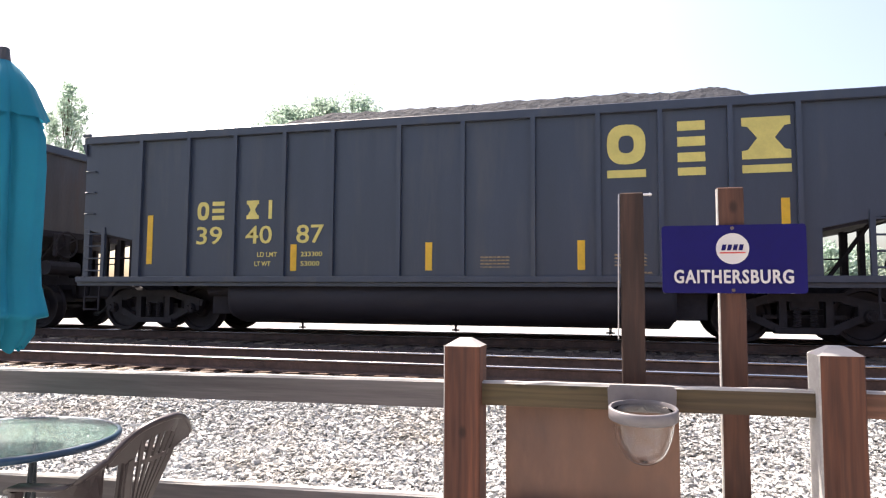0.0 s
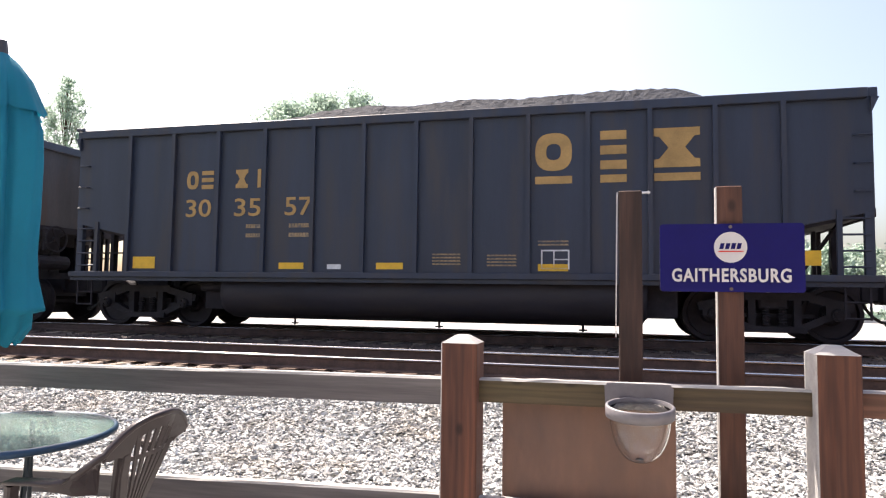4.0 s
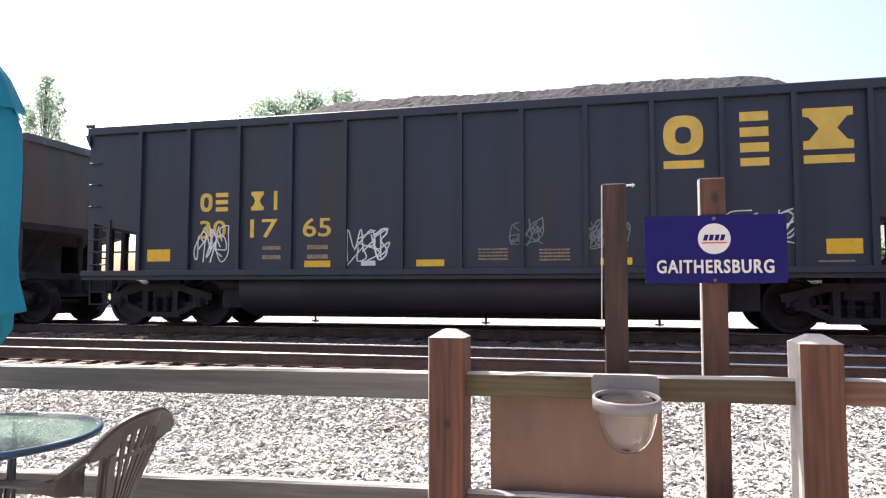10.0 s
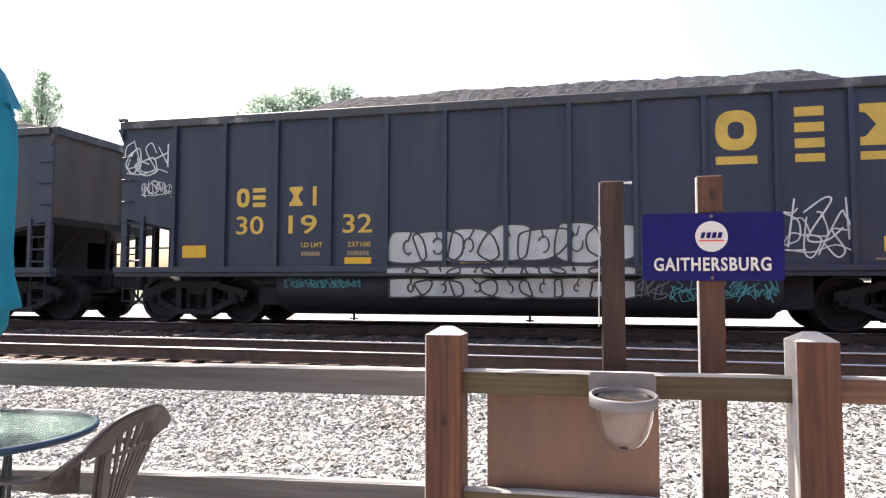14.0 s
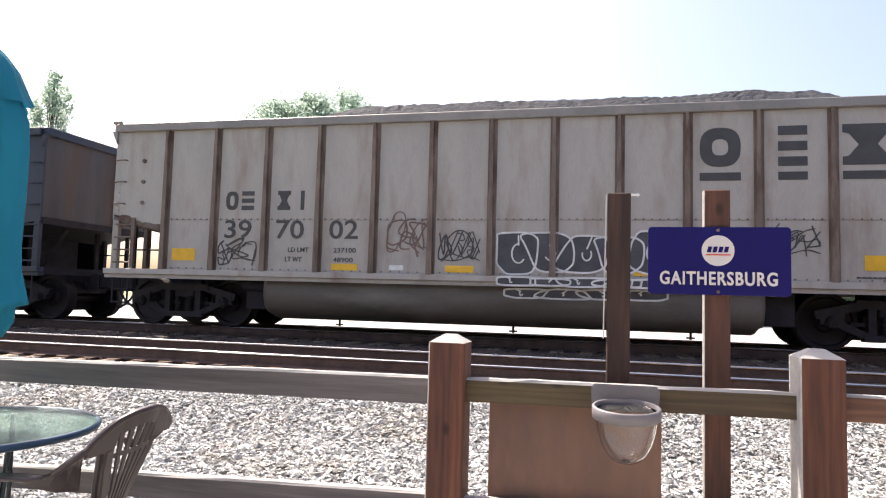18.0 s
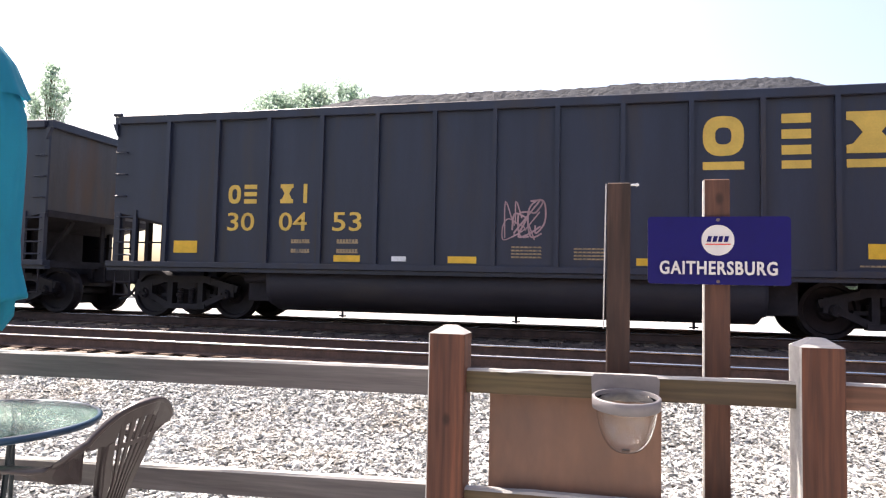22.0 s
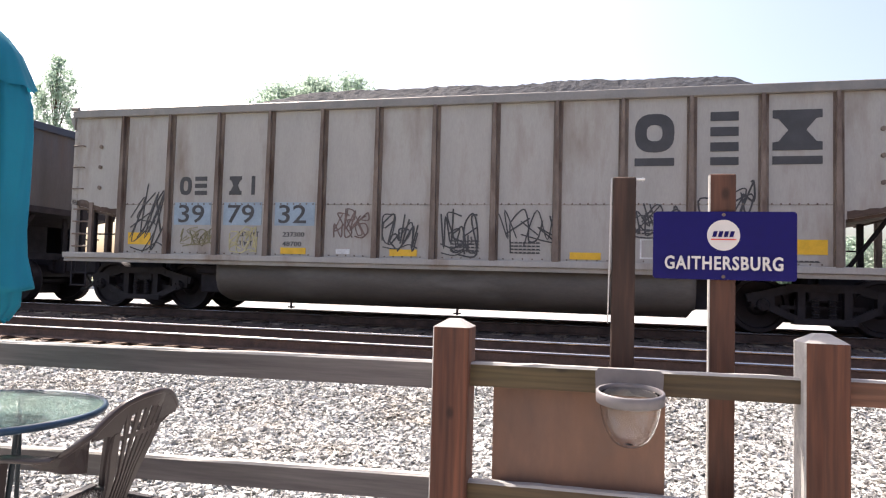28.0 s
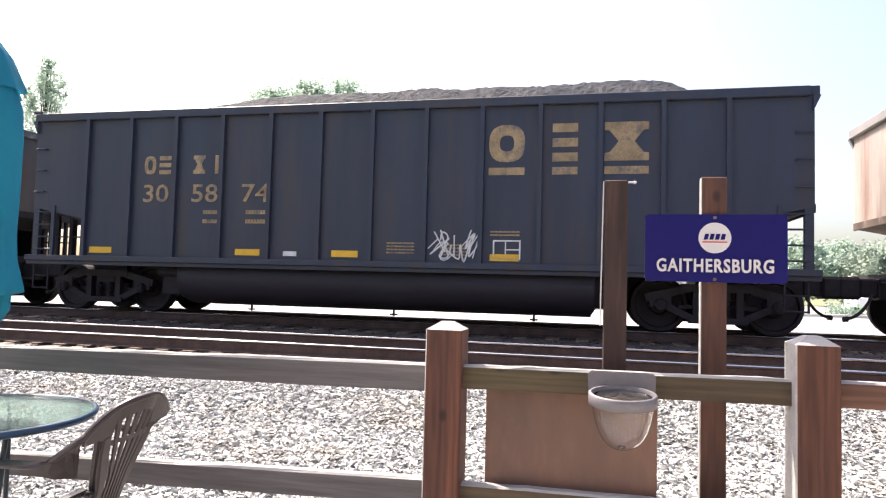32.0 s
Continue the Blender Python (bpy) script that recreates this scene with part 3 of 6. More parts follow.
# ---- station sign, old post ----
sign = thing("station_sign", (0.396, 2.48, -0.58), label="blue station name sign on a brown wooden post", category="sign")
bm = bmesh.new()
box(bm, -0.045, 0.043, 0.0, 0.032, 0.0, 1.091 + 0.58, bevel=0.004)
sign_post = part("post", bm, SIGN_WOOD, sign, "brown square wooden post, its sunlit side painted pale")
sign_post.data.materials.append(POST_TOP)
# the lit left edge is coloured in with pale wood
for p in sign_post.data.polygons:
    if p.normal.x < -0.6:
        p.material_index = 1
Z0 = 0.58
bm = bmesh.new()
w, h, r = 0.233, 0.1185, 0.012
pts = []
for cx, cz, a0 in ((w - r, h - r, 0), (-w + r, h - r, 90), (-w + r, -h + r, 180), (w - r, -h + r, 270)):
    for a in (0, 30, 60, 90):
        pts.append((cx + r * math.cos(radians(a0 + a)), cz + r * math.sin(radians(a0 + a)) + 0.838 + Z0))
prism(bm, pts, -0.014, -0.008)
plate = part("sign_plate", bm, SIGN_BLUE, sign, "deep blue enamel plate with rounded corners")
plate.data.materials.append(EDGE_METAL)
for p in plate.data.polygons:
    if abs(p.normal.y) < 0.5:
        p.material_index = 1
shared("station_name", text_mesh("GAITHERSBURG", 0.382, 0.0475, SIGN_WHITE, 0.022, 1.13), sign, (-0.193, -0.0165, 0.7535 + Z0), "white station name lettering")
bm = bmesh.new()
rod(bm, (0, -0.0135, 0.874 + Z0), (0, -0.0155, 0.874 + Z0), 0.0535, seg=40)
disc = part("emblem_disc", bm, SIGN_WHITE, sign, "round white emblem with blue bars and a red line")
bm = bmesh.new()
for i in range(4):
    x = -0.033 + i * 0.0185
    prism(bm, [(x - 0.004, 0.868 + Z0), (x + 0.009, 0.868 + Z0), (x + 0.014, 0.888 + Z0), (x + 0.001, 0.888 + Z0)], -0.0172, -0.0155)
part("emblem_bar", bm, SIGN_BLUE, disc)
bm = bmesh.new()
prism(bm, [(-0.042, 0.8575 + Z0), (0.040, 0.8575 + Z0), (0.042, 0.8615 + Z0), (-0.040, 0.8615 + Z0)], -0.0172, -0.0155)
part("emblem_line", bm, SIGN_RED, disc)
for z in (0.730, 0.945):
    bm = bmesh.new()
    rod(bm, (0.0, -0.014, z + Z0), (0.0, -0.020, z + Z0), 0.006, seg=8)
    part("bolt", bm, RIB_PAINT["pale"], sign)

old = thing("old_post", (0.0625, 2.46, -0.58), label="dark old wooden post with a pale metal strip on its side", category="post")
part("post", new_box(-0.0405, 0.0405, 0, 0.085, 0, 1.66, bevel=0.004), OLD_WOOD, old)
bm = bmesh.new()
box(bm, -0.004, 0.0, 0.0, 0.075, -0.52, 0.0, turn=Matrix.Translation((-0.043, 0.002, 1.655)) @ Matrix.Rotation(radians(0.7), 4, "Y"))
part("metal_strip", bm, EDGE_METAL, old, "thin pale metal strip standing off the post")
bm = bmesh.new()
rod(bm, (0.03, 0.01, 1.652), (0.07, 0.008, 1.652), 0.004)
rod(bm, (0.062, 0.008, 1.652), (0.064, 0.008, 1.652), 0.008)
part("hook", bm, EDGE_METAL, old)
bm = bmesh.new()
rod(bm, (0.0395, 0.02, 0.97), (0.066, 0.0, 0.965), 0.009)
part("peg", bm, POST_TOP, old)

# ---- round holder with a clear bowl ----
holder = thing("hanging_bowl", (0.0825, 2.325, 0.0), label="grey plastic holder with a clear round bowl, hung on the rail", category="ashtray")
bm = bmesh.new()
pts = [(-0.107, 0.325), (0.107, 0.325), (0.110, 0.398), (0.100, 0.412), (-0.100, 0.412), (-0.110, 0.398)]
prism(bm, pts, -0.014, 0.0)
bmesh.ops.bevel(bm, geom=[e for e in bm.edges if abs(e.verts[0].co.y - e.verts[1].co.y) < 1e-5], offset=0.003, segments=2, affect="EDGES")
part("back_plate", bm, GREY_PLASTIC, holder)


def lathe(profile, at, seg=40):
    """A turned shape: radius and height, down the profile."""
    bm = bmesh.new()
    rows = [[bm.verts.new((at[0] + r * math.cos(2 * math.pi * i / seg), at[1] + r * math.sin(2 * math.pi * i / seg), z)) for i in range(seg)] for r, z in profile]
    for a, b in zip(rows[:-1], rows[1:]):
        for i in range(seg):
            bm.faces.new((a[i], a[(i + 1) % seg], b[(i + 1) % seg], b[i]))
    bmesh.ops.recalc_face_normals(bm, faces=bm.faces)
    return bm


BOWL_AT = (0.0, -0.112)
TIP = Matrix.Translation((0, BOWL_AT[1], 0.357)) @ Matrix.Rotation(radians(5.0), 4, "X") @ Matrix.Translation((0, -BOWL_AT[1], -0.357))
bm = lathe([(0.098, 0.358), (0.103, 0.3585), (0.1065, 0.355), (0.1060, 0.322), (0.101, 0.320), (0.0965, 0.322), (0.0965, 0.354), (0.098, 0.358)], BOWL_AT)
bmesh.ops.transform(bm, matrix=TIP, verts=bm.verts)
part("rim", bm, GREY_PLASTIC, holder, "grey plastic rim band", smooth=True)
arc = [math.pi / 2 * j / 14 for j in range(15)]
outer = [(max(0.0955 * math.cos(a) ** 0.72, 0.001), 0.345 - 0.166 * math.sin(a)) for a in arc]
inner = [(max(r - 0.003, 0.0005), z + 0.003 * (i > 0)) for i, (r, z) in enumerate(outer)]
cup = outer + inner[::-1] + outer[:1]
bm = lathe(cup, BOWL_AT)
bmesh.ops.transform(bm, matrix=TIP, verts=bm.verts)
glass = part("bowl", bm, BOWL_GLASS, holder, "clear plastic bowl", smooth=True)
glass.visible_shadow = False

# ---- table, umbrella, chair ----
TABLE_AT = (-2.168, 1.958, PATIO_Z)
table = thing("patio_table", TABLE_AT, label="round patio table with a pebbled green glass top", category="table")
bm = bmesh.new()
bmesh.ops.create_circle(bm, cap_ends=True, segments=64, radius=0.396)
ext = bmesh.ops.extrude_face_region(bm, geom=list(bm.faces))
bmesh.ops.translate(bm, vec=(0, 0, 0.006), verts=[v for v in ext["geom"] if isinstance(v, bmesh.types.BMVert)])
bmesh.ops.translate(bm, vec=(0, 0, 0.689), verts=bm.verts)
bmesh.ops.recalc_face_normals(bm, faces=bm.faces)
part("glass_top", bm, TABLE_GLASS, table, "pebbled green glass").visible_shadow = False


def hoop(bm, r, z, tube_r, seg=64, k=8):
    rings = []
    for i in range(seg):
        a = 2 * math.pi * i / seg
        rings.append([bm.verts.new(((r + tube_r * math.cos(b)) * math.cos(a), (r + tube_r * math.cos(b)) * math.sin(a), z + tube_r * 1.2 * math.sin(b)))
                      for b in [2 * math.pi * j / k for j in range(k)]])
    for i in range(seg):
        p, q = rings[i], rings[(i + 1) % seg]
        for j in range(k):
            bm.faces.new((p[j], q[j], q[(j + 1) % k], p[(j + 1) % k]))


bm = bmesh.new()
hoop(bm, 0.402, 0.685, 0.011)
part("rim", bm, TABLE_RIM, table, "dark teal metal rim", smooth=True)
for way in (-25, 115, 230):
    a = radians(way)
    bm = bmesh.new()
    tube(bm, [(0.35 * math.cos(a), 0.35 * math.sin(a), 0.675), (0.32 * math.cos(a), 0.34 * math.sin(a), 0.45),
              (0.36 * math.cos(a), 0.36 * math.sin(a), 0.22), (0.45 * math.cos(a), 0.45 * math.sin(a), 0.0)], 0.009, 8)
    part("leg", bm, TABLE_METAL, table)

umb = thing("patio_umbrella", (-2.205, 1.937, PATIO_Z), label="closed teal cloth umbrella hanging in folds over the table", category="umbrella")
bm = bmesh.new()
rod(bm, (0, 0, 0.02), (0, 0, 2.08), 0.019, seg=14)
part("pole", bm, TABLE_METAL, umb)
bm = bmesh.new()
rod(bm, (0, 0, 2.07), (0, 0, 2.13), 0.026, 0.018, seg=12)
part("finial", bm, DARK_TRIM, umb)
bm = bmesh.new()
rod(bm, (0, 0, 0.0), (0, 0, 0.07), 0.22, 0.20, seg=32)
rod(bm, (0, 0, 0.07), (0, 0, 0.32), 0.03, seg=12)
part("base", bm, DARK_TRIM, umb)


def folds(name, rows, seed, lobes=8, label=""):
    """Cloth hanging in deep folds: radius and height of each ring, top to bottom."""
    bm = bmesh.new()
    seg = 160
    rings = []
    for k, (r, z, deep, ragged) in enumerate(rows):
        ring = []
        for i in range(seg):
            a = 2 * math.pi * i / seg
            fold = abs(math.sin(a * lobes / 2 + 0.5 * math.sin(2 * a + seed) + 0.25 * z * 2)) ** 0.8
            fold += 0.10 * math.sin(a * lobes * 1.5 + 2.2 * z + seed) + 0.05 * math.sin(a * lobes * 3.5 - 3 * z)
            rr = 0.85 * r * (1 - deep + deep * fold) * (1 + 0.10 * noise.noise((math.cos(a) * 1.5, math.sin(a) * 1.5, z * 2 + seed)))
            zz = z + ragged * (noise.noise((math.cos(a) * 2.2, math.sin(a) * 2.2, seed + 9)) - 0.6 * fold)
            ring.append(bm.verts.new((rr * math.cos(a), rr * math.sin(a), zz)))
        rings.append(ring)
    for p, q in zip(rings[:-1], rings[1:]):
        for i in range(seg):
            bm.faces.new((p[i], p[(i + 1) % seg], q[(i + 1) % seg], q[i]))
    bmesh.ops.recalc_face_normals(bm, faces=bm.faces)
    return part(name, bm, UMBRELLA, umb, label, smooth=True)


folds("canopy", [(0.13, 1.95, 0.2, 0), (0.175, 1.86, 0.30, 0), (0.205, 1.79, 0.34, 0), (0.208, 1.68, 0.36, 0.0), (0.203, 1.50, 0.38, 0.0), (0.197, 1.34, 0.38, 0.01), (0.205, 1.25, 0.38, 0.02),
                 (0.236, 1.15, 0.38, 0.02), (0.240, 1.135, 0.38, 0.02), (0.190, 1.125, 0.36, 0.02), (0.185, 1.08, 0.36, 0.04), (0.14, 1.03, 0.36, 0.05)], 1.7, 6, "teal cloth canopy gathered in folds")
folds("vent", [(0.022, 2.085, 0.0, 0), (0.075, 2.045, 0.10, 0), (0.13, 1.985, 0.16, 0.0), (0.164, 1.93, 0.26, 0.03), (0.198, 1.872, 0.32, 0.04)],
      2.9, 6, "upper tier of teal cloth")

CHAIR_AT = (-1.4665, 1.9873, PATIO_Z + 0.004)
chair = thing("patio_chair", CHAIR_AT, 172.0, "dark brown moulded plastic armchair with a slotted fan-shaped back, standing askew", "chair")
chair.rotation_euler.x = radians(-6.0)


def strip(bm, path, half_w, half_t, across):
    """A flat band along a path, half_w wide in the direction across, half_t thick."""
    rows = []
    for i, c in enumerate(path):
        c = Vector(c)
        a, b = Vector(path[max(i - 1, 0)]), Vector(path[min(i + 1, len(path) - 1)])
        d = (b - a).normalized()
        w = (Vector(across(c)) - d * d.dot(Vector(across(c)))).normalized()
        n = d.cross(w)
        hw = half_w[i] if isinstance(half_w, list) else half_w
        rows.append([bm.verts.new(c + w * hw * sx + n * half_t * sy) for sx, sy in ((-1, -0.5), (-0.75, -1), (0.75, -1), (1, -0.5), (1, 0.5), (0.75, 1), (-0.75, 1), (-1, 0.5))])
    for a, b in zip(rows[:-1], rows[1:]):
        for i in range(8):
            bm.faces.new((a[i], b[i], b[(i + 1) % 8], a[(i + 1) % 8]))
    bm.faces.new(rows[0])
    bm.faces.new(rows[-1][::-1])
    bmesh.ops.recalc_face_normals(bm, faces=bm.faces)


WAIST_Z = 0.6845


def back_x(y, z):
    """The moulded back: leaning, and wrapped round the sitter."""
    y = abs(y)
    return 0.48 * (WAIST_Z - z) + (2.0 * y * y if y < 0.07 else 0.0098 + 0.12 * (y - 0.07))


def fan(y, z):
    """Slots and slats spread towards the top."""
    return y * max(1 - 3.4 * (WAIST_Z - z), 0.5)


def rim_z(y):
    return float(np.interp(abs(y), [0, 0.04, 0.082, 0.094, 0.121, 0.149, 0.158, 0.166, 0.168], [0.812, 0.810, 0.797, 0.791, 0.772, 0.744, 0.734, 0.720, 0.714]))


def slot_z(y):
    return 0.765 - 4.2 * y * y


def apron_z(y):
    """Lower edge of the moulded shell: over the slots, over the open arch, then down beside the arm."""
    y = abs(y)
    if y < 0.078:
        return min(slot_z(y), rim_z(y) - 0.02)
    return min(float(np.interp(y, [0.078, 0.086, 0.10, 0.12, 0.15, 0.16, 0.168], [0.660, 0.668, 0.690, 0.698, 0.694, 0.698, 0.708])), rim_z(y) - 0.02)


def shell(bm, ys, lower, upper, steps=3, thick=0.008):
    """A piece of the curved back between two heights, over a range of widths."""
    rows = []
    for y in ys:
        zs = [lower(y) + (upper(y) - lower(y)) * j / steps for j in range(steps + 1)]
        loop = [(back_x(y, z) - thick, y, z) for z in zs] + [(back_x(y, z), y, z) for z in zs[::-1]]
        rows.append([bm.verts.new(p) for p in loop])
    k = len(rows[0])
    for a, b in zip(rows[:-1], rows[1:]):
        for j in range(k):
            bm.faces.new((a[j], b[j], b[(j + 1) % k], a[(j + 1) % k]))
    bm.faces.new(rows[0])
    bm.faces.new(rows[-1][::-1])
    bmesh.ops.recalc_face_normals(bm, faces=bm.faces)


bm = bmesh.new()
for x0, x1, y0, y1 in ((0.10, 0.14, -0.20, 0.20), (0.42, 0.46, -0.20, 0.20), (0.14, 0.42, -0.20, -0.17), (0.14, 0.42, 0.17, 0.20)):
    box(bm, x0, x1, y0, y1, 0.345, 0.365, bevel=0.006)
box(bm, 0.461, 0.475, -0.19, 0.19, 0.32, 0.36, bevel=0.006)
seat = part("seat", bm, CHAIR, chair)
bm = bmesh.new()
for k, slope in enumerate((1, -1)):
    for i in range(-30, 31):
        # diagonal strands between x = 0.14 and 0.42, cut at the side frames
        y_mid = i * 0.019
        ends = []
        for x in (-0.14, 0.14):
            y = y_mid + slope * x
            yc = min(max(y, -0.171), 0.171)
            ends.append((0.28 + slope * (yc - y_mid), yc))
        (xa, ya), (xb, yb) = ends
        if xb - xa > 0.01:
            rod(bm, (xa, ya, 0.354 + 0.003 * k), (xb, yb, 0.354 + 0.003 * k), 0.0018, seg=4)
part("lattice", bm, CHAIR, seat, "open diagonal lattice of the seat")
# one rolled rim runs from arm to arm over the top of the back
half = [(0.39, 0.213, 0.604), (0.36, 0.218, 0.616), (0.31, 0.219, 0.622), (0.26, 0.215, 0.626), (0.19, 0.206, 0.628), (0.15, 0.200, 0.634), (0.105, 0.194, 0.650), (0.06, 0.187, 0.682), (0.032, 0.180, 0.702), (0.008, 0.173, 0.718)]
half += [(back_x(y, rim_z(y)), y, rim_z(y)) for y in (0.166, 0.158, 0.149, 0.136, 0.121, 0.108, 0.094, 0.08, 0.064, 0.048, 0.032, 0.012)]
rim_path = half + [(x, -y, z) for x, y, z in half[::-1]]
wide = [0.022 if p[0] > 0.15 else 0.010 for p in rim_path]
bm = bmesh.new()
strip(bm, rim_path, wide, 0.008, lambda c: (1.0, -c.y * 1.5, 0.2) if c.x < 0.15 else (0.0, c.y, 0.0))
part("arm_rim", bm, CHAIR, chair, smooth=True)
bm = bmesh.new()
shell(bm, [-0.168 + 0.336 * j / 90 for j in range(91)], apron_z, lambda y: rim_z(y) - 0.002, 4, 0.010)
part("backrest", bm, CHAIR, chair)
bm = bmesh.new()
shell(bm, [-0.098 + 0.0098 * j for j in range(21)], lambda y: 0.668, lambda y: 0.685, 2, 0.010)
part("cross_band", bm, CHAIR, chair)
# side webs that carry the arms: from the rim inwards to the seat
for s in (-1, 1):
    upper = [(0.008, 0.171, 0.716), (0.032, 0.178, 0.700), (0.06, 0.185, 0.680), (0.105, 0.192, 0.648), (0.15, 0.198, 0.632), (0.20, 0.204, 0.626), (0.26, 0.212, 0.624)]
    lower = [(0.022, 0.160, 0.700), (0.060, 0.142, 0.680), (0.088, 0.124, 0.645), (0.105, 0.120, 0.567), (0.15, 0.16, 0.572), (0.20, 0.19, 0.590), (0.26, 0.21, 0.610)]
    bm = bmesh.new()
    rows = []
    for u, v in zip(upper, lower):
        loop = []
        for inset in (0.0, 0.008):
            pts = [Vector(u).lerp(Vector(v), f) for f in (0, 0.5, 1)]
            pts = [Vector((p.x, s * (p.y - inset), p.z)) for p in pts]
            loop += pts if not inset else pts[::-1]
        rows.append([bm.verts.new(p) for p in loop])
    for a, b in zip(rows[:-1], rows[1:]):
        for k in range(6):
            bm.faces.new((a[k], b[k], b[(k + 1) % 6], a[(k + 1) % 6]))
    bm.faces.new(rows[0])
    bm.faces.new(rows[-1][::-1])
    bmesh.ops.recalc_face_normals(bm, faces=bm.faces)
    part("arm_web", bm, CHAIR, chair)
for i in range(5):
    y0 = (i - 2) * 0.0264
    top = slot_z(fan(y0, 0.76)) + 0.014
    zs = [0.36 + (top - 0.36) * j / 11 for j in range(12)]
    bm = bmesh.new()
    strip(bm, [(back_x(fan(y0, z), z) - 0.005, fan(y0, z), z) for z in zs], [0.0092 * fan(1.0, z) for z in zs], 0.004, lambda c: (0, 1, 0))
    part("slat", bm, CHAIR, chair)
for s in (-1, 1):
    def edge(z):
        return float(np.interp(z, [0.40, 0.46, 0.525, 0.625, 0.70, 0.74], [0.050, 0.056, 0.066, 0.091, 0.102, 0.106]))
    zs = [0.36 + 0.34 * j / 9 for j in range(10)]
    inner = [fan(0.0700, z) for z in zs]
    bm = bmesh.new()
    strip(bm, [(back_x((edge(z) + q) / 2, z) - 0.005, s * (edge(z) + q) / 2, z) for z, q in zip(zs, inner)], [max((edge(z) - q) / 2, 0.008) for z, q in zip(zs, inner)], 0.006, lambda c: (0, 1, 0))
    part("back_upright", bm, CHAIR, chair)
    for path in ([(0.36, s * 0.214, 0.606), (0.40, s * 0.212, 0.42), (0.47, s * 0.222, s * 0.0225 - 0.005)], [(0.12, s * 0.18, 0.36), (0.09, s * 0.19, 0.2), (0.05, s * 0.20, s * 0.0205 - 0.005)]):
        bm = bmesh.new()
        strip(bm, path, 0.020, 0.015, lambda c: (0, 1, 0))
        part("leg", bm, CHAIR, chair)


# ---- beyond the train ----
def leaf_cloud(rng, centres, radii, per, size, rise=0.0):
    """Small folded leaves scattered in clumps."""
    pts = []
    for c, r in zip(centres, radii):
        d = rng.normal(size=(per, 3)) * (r * 0.62)
        lean = rng.normal(size=3)
        lean[2] += rise
        lean /= np.linalg.norm(lean)
        d += lean * rng.uniform(-1.3, 1.3, (per, 1)) * r
        pts.append(np.asarray(c) + d)
    p = np.concatenate(pts)
    n = len(p)
    u = rng.normal(size=(n, 3))
    u /= np.linalg.norm(u, axis=1)[:, None]
    v = np.cross(u, rng.normal(size=(n, 3)))
    v /= np.linalg.norm(v, axis=1)[:, None]
    s = size * rng.uniform(0.6, 1.4, (n, 1))
    w = np.cross(u, v)
    quad = np.stack([p - u * s, p - v * s * 0.5 + w * s * 0.15, p + u * s, p + v * s * 0.5 + w * s * 0.15], 1)
    return quad.reshape(-1, 3), np.arange(n * 4)


def tree(at, height, crown_lo, spread, seed, label, material=LEAF, clumps=70, per=60, size=0.16, category="tree"):
    rng = np.random.default_rng(seed)
    t = thing("tree", at, label=label, category=category)
    bm = bmesh.new()
    bend = rng.normal(size=2) * 0.03 * height
    base_r = 0.018 * height + 0.05
    def axis(f):
        return Vector((bend[0] * f * f, bend[1] * f * f, height * 0.95 * f))
    k = 8
    for i in range(k):
        rod(bm, axis(i / k), axis((i + 1) / k), base_r * (1 - i / k) + 0.02, base_r * (1 - (i + 1) / k) + 0.02, seg=8)
    centres, radii = [], []
    for i in range(clumps):
        f = rng.uniform(0, 1)
        z = crown_lo + (height - crown_lo) * f
        reach = spread * math.sqrt(max(1 - (2 * f - 0.95) ** 2, 0.06))
        a = rng.uniform(0, 2 * math.pi)
        q = reach * math.sqrt(rng.uniform(0.08, 1))
        centre = Vector((axis(z / height).x + q * math.cos(a), axis(z / height).y + q * math.sin(a), z))
        centres.append(tuple(centre))
        radii.append(rng.uniform(0.3, 0.75) * (0.25 + 0.11 * spread) * 1.3)
        if i % 3 == 0:
            root = axis(max(z / height * 0.82 - 0.02, 0.15))
            rod(bm, root, centre, 0.03 + 0.004 * height * (1 - f), 0.012, seg=5)
    part("trunk", bm, BARK, t)
    verts, faces = leaf_cloud(rng, centres, radii, per, size, 1.6)
    crown = new("crown", raw_mesh("crown", verts, faces, 4, material))
    crown.parent = t
    return t


def conifer(at, height, spread, seed, label):
    """A spire with whorls of drooping boughs, ragged and open."""
    rng = np.random.default_rng(seed)
    t = thing("tree", at, label=label, category="tree")
    bm = bmesh.new()
    rod(bm, (0, 0, 0), (0, 0, height), 0.02 * height, 0.02, seg=8)
    centres, radii = [], []
    z = 0.6
    while z < height - 0.3:
        f = z / height
        reach = spread * (1 - f) ** 0.75 + 0.15
        for k in range(int(rng.integers(4, 8))):
            a = rng.uniform(0, 2 * math.pi)
            n = reach * rng.uniform(0.55, 1.15)
            tip = Vector((n * math.cos(a), n * math.sin(a), z + n * rng.uniform(-0.22, 0.25)))
            rod(bm, (0, 0, z), tip, 0.035 * (1 - f) + 0.012, 0.008, seg=4)
            for q in (0.35, 0.6, 0.8, 1.0):
                centres.append((tip.x * q, tip.y * q, z + (tip.z - z) * q + 0.05))
                radii.append((0.14 + 0.16 * (1 - f)) * rng.uniform(0.8, 1.3))
        z += rng.uniform(0.45, 0.75)
    part("trunk", bm, BARK, t)
    verts, faces = leaf_cloud(rng, centres, radii, 30, 0.15)
    crown = new("crown", raw_mesh("crown", verts, faces, 4, LEAF_DARK))
    crown.parent = t
    return t


